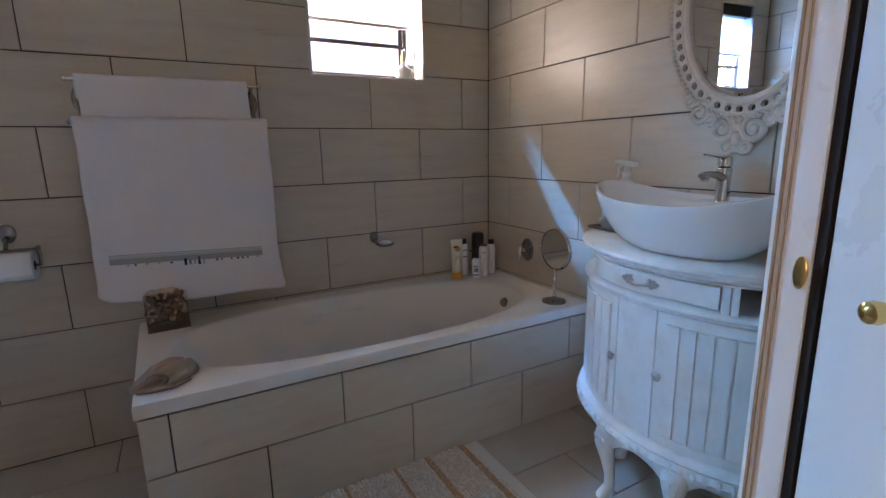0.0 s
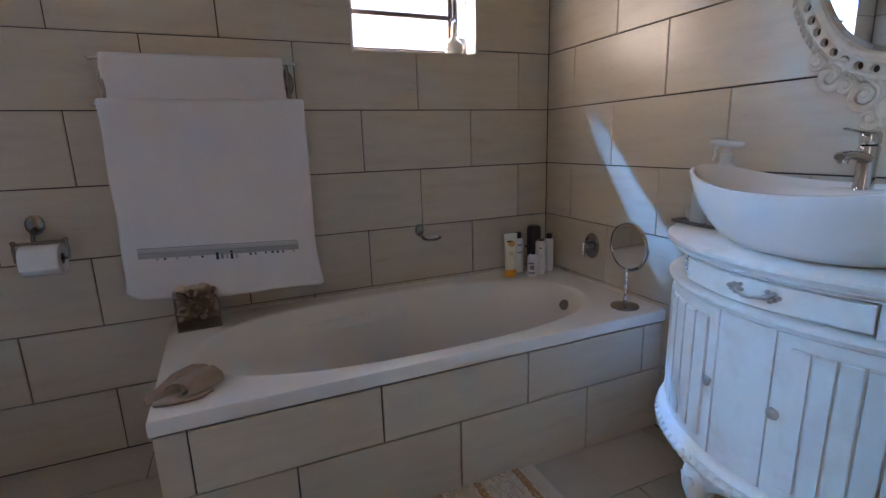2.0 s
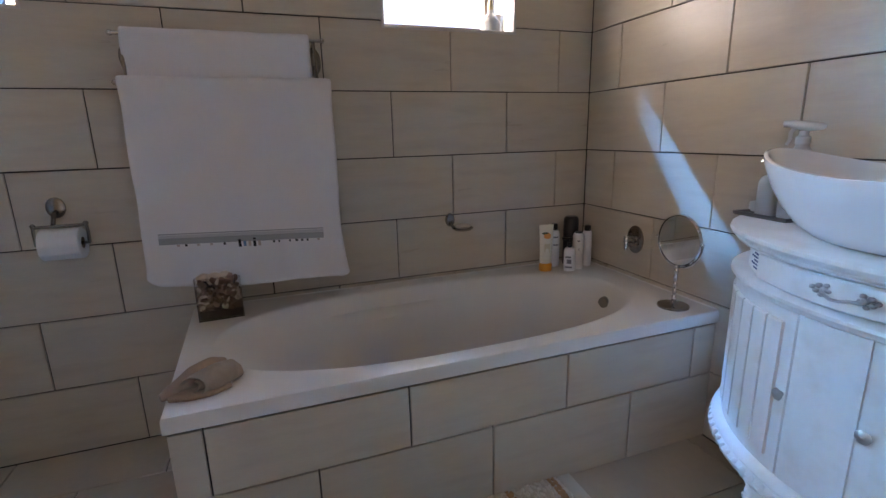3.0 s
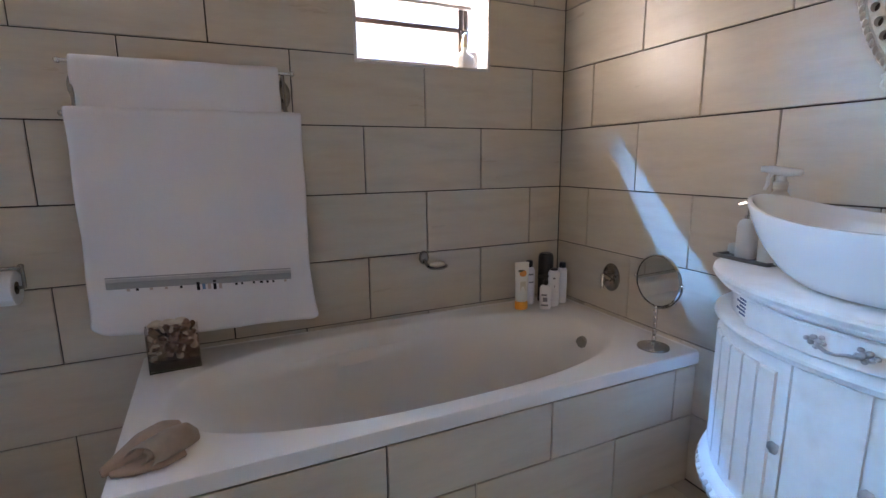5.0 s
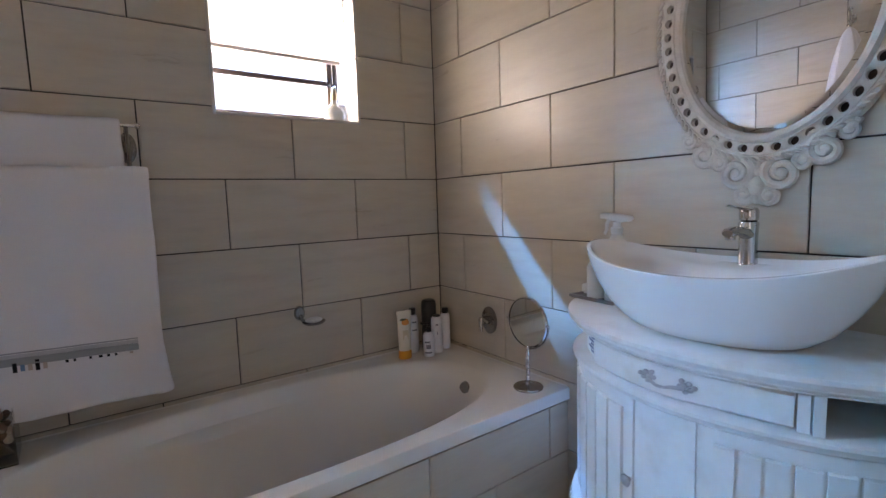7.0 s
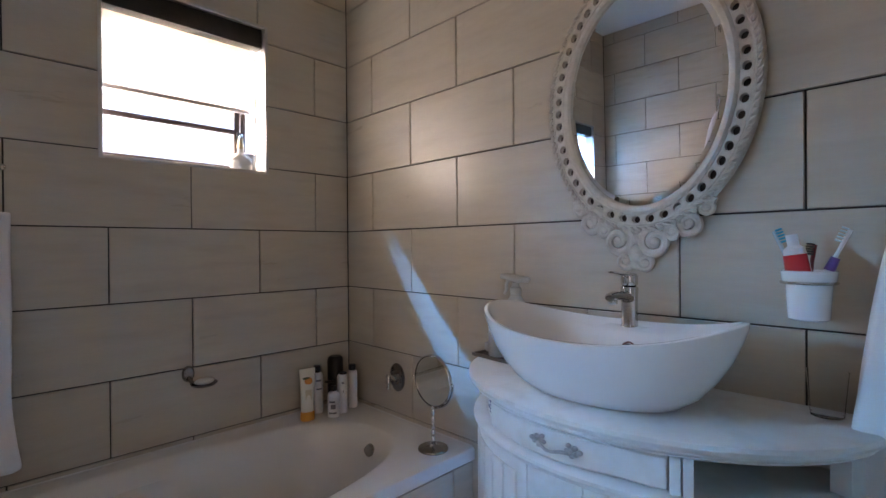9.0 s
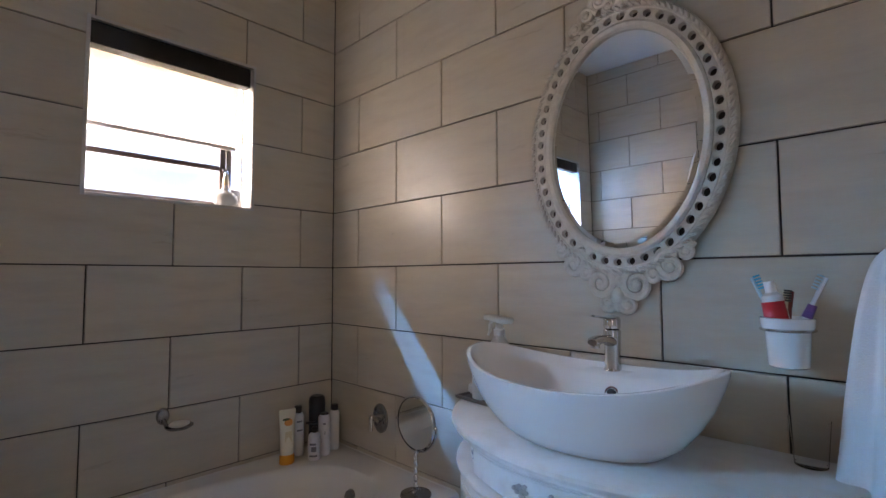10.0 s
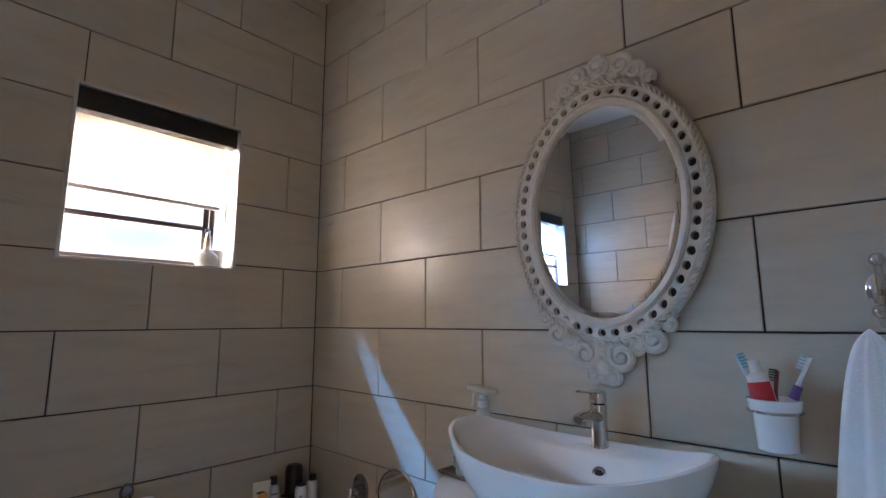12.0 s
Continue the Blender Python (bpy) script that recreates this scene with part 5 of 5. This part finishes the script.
part("bottle_body", lathe(bmesh.new(), [(0.024, 0.0), (0.026, 0.003), (0.026, 0.090), (0.020, 0.104), (0.010, 0.110)], (0, 0, 0), 24), FROST, ds)
bm = lathe(bmesh.new(), [(0.011, 0.109), (0.011, 0.118), (0.005, 0.120), (0.004, 0.150)], (0, 0, 0), 16)
tube(bm, [(0.0, -0.006, 0.152), (0.0, 0.012, 0.152), (0.0, 0.030, 0.146)], [0.0055, 0.005, 0.004], 8)
part("pump", bm, CHROME, ds, "chrome pump")
bl = tagged(part("soap_block", boxes((-0.02, 0.02, -0.03, 0.03, 0, 0.030), bevel=0.008), FROST), "pale soap block on the tray", "soap")
bl.matrix_world = pose(0.105, -0.720, TOPZ + 0.005, 0, 0, 15)

# toothbrush cup on a chrome ring
cup = thing("toothbrush_holder", "white ceramic toothbrush cup in a chrome wall ring", "toothbrush holder", (0.085, -1.520, 1.038))
bm = lathe(bmesh.new(), [(0.030, 0.0), (0.034, 0.003), (0.038, 0.070), (0.044, 0.078), (0.046, 0.096), (0.0435, 0.097), (0.040, 0.080), (0.035, 0.072), (0.031, 0.006), (0.01, 0.004)], (0, 0, 0), 36)
part("cup", bm, CERAMIC, cup)
bm = tube(bmesh.new(), [(0.0445 * math.cos(a), 0.0445 * math.sin(a), 0.0735) for a in (k * 2 * math.pi / 32 for k in range(33))], 0.003, 8)
tube(bm, [(0.041, 0, 0.0735), (0.058, 0, 0.0735), (XR - 0.085, 0, 0.0735)], 0.005, 10)
part("ring", bm, CHROME, cup)
bm = lathe(bmesh.new(), [(0.020, 0.0), (0.020, 0.004), (0.014, 0.008)], (XR - 0.085, 0, 0.0735), 24, "x")
bmesh.ops.rotate(bm, verts=bm.verts, cent=(XR - 0.085, 0, 0.0735), matrix=Euler((0, 0, math.pi)).to_matrix())
part("wall_plate", bm, CHROME, cup)


def toothbrush(at, to, handle, head_mat, label):
    b = thing("toothbrush", label, "toothbrush", at, group="toothbrushes in the cup")
    v = Vector(to) - Vector(at)
    bm = tube(bmesh.new(), [v * f for f in (0, 0.3, 0.55, 0.75, 0.9, 1.0)], [0.005, 0.006, 0.005, 0.0035, 0.004, 0.004], 8)
    part("handle", bm, handle, b)
    q = v.to_track_quat("Z", "X").to_matrix()
    bm = bmesh.new()
    for i in range(5):
        for j in (-1, 0, 1):
            p = v * (0.86 + 0.035 * i)
            tube(bm, [p + q @ Vector((0.003, j * 0.003, 0)), p + q @ Vector((0.014, j * 0.0035, 0))], 0.0018, 5)
    part("bristles", bm, head_mat, b, "soft bristles")
    return b


CX, CY, CZ = 0.085, -1.520, 1.045
AQUA = colour("aqua_plastic", (0.02, 0.35, 0.50), 0.3)
PURPLE = colour("purple_plastic", (0.16, 0.06, 0.22), 0.35)
toothbrush((CX - 0.005, CY - 0.010, CZ), (CX - 0.002, CY + 0.056, CZ + 0.168), colour("clear_blue_plastic", (0.45, 0.58, 0.62), 0.2), AQUA, "toothbrush with an aqua blue head")
tbr = toothbrush((CX + 0.004, CY + 0.012, CZ), (CX + 0.016, CY - 0.062, CZ + 0.168), WHITE_PLASTIC, colour("pale_blue_bristles", (0.50, 0.66, 0.72), 0.6), "white and purple toothbrush with pale blue bristles")
toothbrush((CX + 0.010, CY + 0.010, CZ), (CX + 0.030, CY - 0.006, CZ + 0.140), colour("dark_red_plastic", (0.20, 0.015, 0.02), 0.3), BLACK, "dark red toothbrush leaning in the cup")
part("grip", tube(bmesh.new(), [(0.0075, -0.042, 0.090), (0.0095, -0.052, 0.115)], [0.0095, 0.008], 10), PURPLE, tbr, "purple rubber grip")
paste = thing("toothpaste_tube", "white toothpaste tube with a red panel", "toothpaste", (CX - 0.014, CY + 0.004, CZ + 0.022), 0, group="toothbrushes in the cup")
v = Vector((0.0, 0.022, 0.142))
q = v.to_track_quat("Z", "X").to_matrix()
bm = bmesh.new()
rings(bm, [[q @ Vector((w * math.cos(a), d * math.sin(a), z)) for a in (k * 2 * math.pi / 20 for k in range(20))] for w, d, z in ((0.023, 0.0015, 0.0), (0.022, 0.007, 0.04), (0.020, 0.014, 0.09), (0.018, 0.016, 0.112), (0.010, 0.010, 0.118))])
part("tube_body", bm, WHITE_PLASTIC, paste)
bm = bmesh.new()
rings(bm, [[q @ Vector((0.010 * math.cos(a), 0.010 * math.sin(a), z)) for a in (k * 2 * math.pi / 16 for k in range(16))] for z in (0.117, 0.140)])
part("cap", bm, WHITE_PLASTIC, paste, "white screw cap")
bm = bmesh.new()
rings(bm, [[q @ Vector((w * math.cos(a), -d * math.sin(a), z)) for a in (radians(20 + 14 * k) for k in range(11))] for w, d, z in ((0.0226, 0.0085, 0.040), (0.0204, 0.0150, 0.100))], False, False, False)
o = part("red_panel", bm, colour("red_print", (0.48, 0.015, 0.02), 0.35), paste, "red printed panel")
sm = o.modifiers.new("thick", "SOLIDIFY")
sm.thickness, sm.offset = 0.0006, 1.0

# clear glass on the back of the vanity top
gl = thing("drinking_glass", "clear drinking glass on the vanity top", "glass", (0.110, -1.545, TOPZ + 0.0005))
o = part("glass", lathe(bmesh.new(), [(0.024, 0.0), (0.027, 0.002), (0.034, 0.088), (0.0345, 0.090), (0.0335, 0.090), (0.0262, 0.006), (0.01, 0.005)], (0, 0, 0), 32), glass("clear_glass", ior=1.12), gl)

# hooks with two ball ends, and the towels on them
def wall_hook(x, y, z, rz, label):
    hook = thing("towel_hook", label, "hook", (x, y, z), rz, group="towel hooks")
    bm = lathe(bmesh.new(), [(0.024, 0.0), (0.024, 0.005), (0.016, 0.010)], (0, 0, 0), 24, "x", sx=1.3, sy=0.9)
    bmesh.ops.rotate(bm, verts=bm.verts, cent=(0, 0, 0), matrix=Euler((0, 0, math.pi)).to_matrix())
    part("wall_plate", bm, CHROME, hook)
    bm = tube(bmesh.new(), [(-0.006, 0, -0.01), (-0.03, 0, -0.012), (-0.045, 0, 0.0), (-0.048, 0.0, 0.05)], 0.006, 10)
    tube(bm, [(-0.030, 0, -0.012), (-0.05, 0, -0.062), (-0.066, 0.002, -0.066), (-0.070, 0.004, -0.045)], 0.006, 10)
    ball(bm, (-0.048, 0, 0.052), 0.0125, 1, 1, 1, 16, 10)
    ball(bm, (-0.070, 0.004, -0.042), 0.0125, 1, 1, 1, 16, 10)
    part("hook_arm", bm, CHROME, hook)


def hanging_towel(label, x, y, z_top, drop, depth, half, seed):
    bm = bmesh.new()
    loops = []
    for j in range(44):
        f = j / 43
        spread = min(1.0, 0.02 + 1.07 * f ** 0.5)
        lp = []
        for q in range(84):
            a = q * 2 * math.pi / 84
            fold = 1 + (0.08 + 0.12 * f) * math.sin(a * 6 + seed + 1.5 * f) + 0.05 * math.sin(a * 11 + f * 4) + 0.06 * noise.noise((math.cos(a) * 2, math.sin(a) * 2, f * 3 + seed))
            lp.append((x + depth * spread * fold * math.cos(a), y + half * spread * fold * math.sin(a), z_top - drop * f + 0.012 * noise.noise((math.cos(a) * 2, math.sin(a) * 2 + 3.0, f * 4)) * f))
        loops.append(lp)
    o = tagged(part("hand_towel", rings(bm, loops), TOWEL), label, "towel")
    b = o.modifiers.new("round", "SUBSURF")
    b.levels = b.render_levels = 1


wall_hook(XR, -1.695, 1.34, 0, "chrome wall hook with round ball ends beside the vanity")
hanging_towel("white terry towel hanging in folds from the hook", 0.088, -1.672, 1.268, 0.84, 0.062, 0.112, 1.3)
wall_hook(XL, -0.680, 2.10, 180, "chrome wall hook with round ball ends on the far wall")
hanging_towel("white towel hanging in folds on the far wall", XL + 0.076, -0.685, 2.045, 1.02, 0.058, 0.150, 4.1)

# scent bottle on the window sill
sc = thing("scent_bottle", "white ceramic scent bottle with a gold cap on the sill", "bottle", (-0.305, YB + 0.045, WIN1[2] + 0.0065), 0)
part("bottle_body", lathe(bmesh.new(), [(0.026, 0.0), (0.040, 0.006), (0.047, 0.026), (0.044, 0.046), (0.027, 0.062), (0.014, 0.072), (0.011, 0.088)], (0, 0, 0), 32, sy=0.7), CERAMIC, sc)
part("cap", lathe(bmesh.new(), [(0.012, 0.087), (0.013, 0.090), (0.012, 0.110), (0.007, 0.134), (0.004, 0.140)], (0, 0, 0), 20), colour("pale_gold", (0.62, 0.50, 0.32), 0.3, metal=0.6), sc, "pale gold cap")
bm = lathe(bmesh.new(), [(0.028, 0.0), (0.030, 0.003), (0.031, 0.062), (0.026, 0.074), (0.010, 0.079)], (0.036, 0.012, 0), 24, sy=0.6)
part("second_flask", bm, CERAMIC, sc, "white flask joined at its side")

# flex on the floor under the vanity
bm = bmesh.new()
pts = []
for k in range(46):
    f = k / 45
    a = 2.6 + f * 5.2
    r = 0.085 * (1 - 0.15 * f)
    pts.append((0.0 + r * 0.55 * math.cos(a) + 0.02 * f, -1.235 + r * math.sin(a) - 0.06 * f, 0.0045 + 0.012 * math.sin(f * math.pi) ** 2))
pts += [(0.06, -1.35, 0.0045), (0.10, -1.45, 0.0045), (0.155, -1.50, 0.0045)]
tagged(part("electric_flex", tube(bm, pts, 0.0038, 8), BLACK), "looped black electric flex on the floor", "cable")


# ---- tiles, laid last ----
def tile_mesh(w, h, mat, cache={}):
    """A tile in its own x-z plane with a chamfered front at y = 0, its back at y = T."""
    key = (round(w, 4), round(h, 4), mat.name)
    if key not in cache:
        c, a, b = 0.0012, w / 2, h / 2
        v = [(x, 0, z) for x, z in ((-a + c, -b + c), (a - c, -b + c), (a - c, b - c), (-a + c, b - c))]
        v += [(x, c, z) for x, z in ((-a, -b), (a, -b), (a, b), (-a, b))] + [(x, T - 0.0005, z) for x, z in ((-a, -b), (a, -b), (a, b), (-a, b))]
        f = [(0, 1, 2, 3)] + [(i + 4, (i + 1) % 4 + 4, (i + 1) % 4, i) for i in range(4)] + [(i + 8, (i + 1) % 4 + 8, (i + 1) % 4 + 4, i + 4) for i in range(4)]
        me = bpy.data.meshes.new("tile")
        me.from_pydata(v, [], f)
        me.materials.append(mat)
        cache[key] = me
    return cache[key]


JOINT = 0.0048


def cut_tile(u0, u1, z0, z1, holes, mat):
    """One tile with a bite taken out by an opening, as a mesh round the tile's middle."""
    us = sorted({u0, u1} | {u for h in holes for u in h[:2] if u0 < u < u1})
    zs = sorted({z0, z1} | {z for h in holes for z in h[2:] if z0 < z < z1})
    cu, cz = (u0 + u1) / 2, (z0 + z1) / 2
    bm, used = bmesh.new(), False
    for a, b in zip(us, us[1:]):
        for c, d in zip(zs, zs[1:]):
            mu, mz = (a + b) / 2, (c + d) / 2
            if not any(h[0] < mu < h[1] and h[2] < mz < h[3] for h in holes):
                used = True
                box(bm, a - cu, b - cu, 0, T - 0.0005, c - cz, d - cz)
    if not used:
        bm.free()
        return None
    bmesh.ops.remove_doubles(bm, verts=bm.verts, dist=1e-6)
    return mesh_from(bm, "tile", mat, False)


def lay(wall, u0, u1, z0, z1, joints, place, mat, holes=(), row0=0.0, pitch=P):
    """Running-bond tiles over a wall from u0 to u1 and z0 to z1. joints(row): where one upright joint of that row is. place(u, z): the pose of a tile's middle."""
    k0, k1 = math.floor((z0 - row0) / pitch + 1e-6), math.ceil((z1 - row0) / pitch - 1e-6)
    for k in range(k0, k1):
        a, b = max(row0 + k * pitch, z0) + JOINT / 2, min(row0 + (k + 1) * pitch, z1) - JOINT / 2
        if b - a < 0.004:
            continue
        j = joints(k)
        i0 = math.floor((u0 - j) / L)
        for i in range(i0, i0 + int((u1 - u0) / L) + 3):
            l, r = max(j + i * L, u0) + JOINT / 2, min(j + (i + 1) * L, u1) - JOINT / 2
            if r - l < 0.004:
                continue
            near = [h for h in holes if h[0] < r and h[1] > l and h[2] < b and h[3] > a]
            me = cut_tile(l, r, a, b, near, mat) if near else tile_mesh(r - l, b - a, mat)
            if me:
                o = new("tile", me)
                o.parent = wall
                o.matrix_parent_inverse = wall.matrix_world.inverted()
                o.matrix_basis = place((l + r) / 2, (a + b) / 2)


half = L / 2
lay(wall_north, XL, XR, 0, ZC, lambda k: 0.0 if k % 2 == 1 else -half, lambda u, z: pose(u, YB, z), WALL_TILE, [WIN1, WIN2])
lay(wall_east, -YB, -YN, 0, ZC, lambda k: 0.0 if k % 2 == 1 else half, lambda u, z: pose(XR, -u, z, 0, 0, -90), WALL_TILE)
lay(wall_west, YN, YB, 0, ZC, lambda k: 0.1 if k % 2 == 1 else 0.1 + half, lambda u, z: pose(XL, u, z, 0, 0, 90), WALL_TILE)
lay(wall_south, -XR, -XL, 0, ZC, lambda k: 0.0 if k % 2 == 1 else half, lambda u, z: pose(-u, YN, z, 0, 0, 180), WALL_TILE, [(-DOOR[1] - 0.112, -DOOR[0] + 0.03, -1, DOOR[2])])
lay(bath_wall, BX0 + 0.012 - T, XR, 0, RIM - 0.050, lambda k: -0.433 if k % 2 == 1 else -0.433 - half, lambda u, z: pose(u, PY, z), WALL_TILE)
lay(bath_wall, -YB, -PY - T, 0, RIM - 0.046, lambda k: 0.0 if k % 2 == 1 else half, lambda u, z: pose(BX0 + 0.012 - T, -u, z, 0, 0, -90) , WALL_TILE)
lay(floor, XL, XR, YN, YB, lambda k: -0.156 if k % 2 == 1 else 0.094, lambda u, z: pose(u, z, 0, -90), FLOOR_TILE, row0=-0.80)
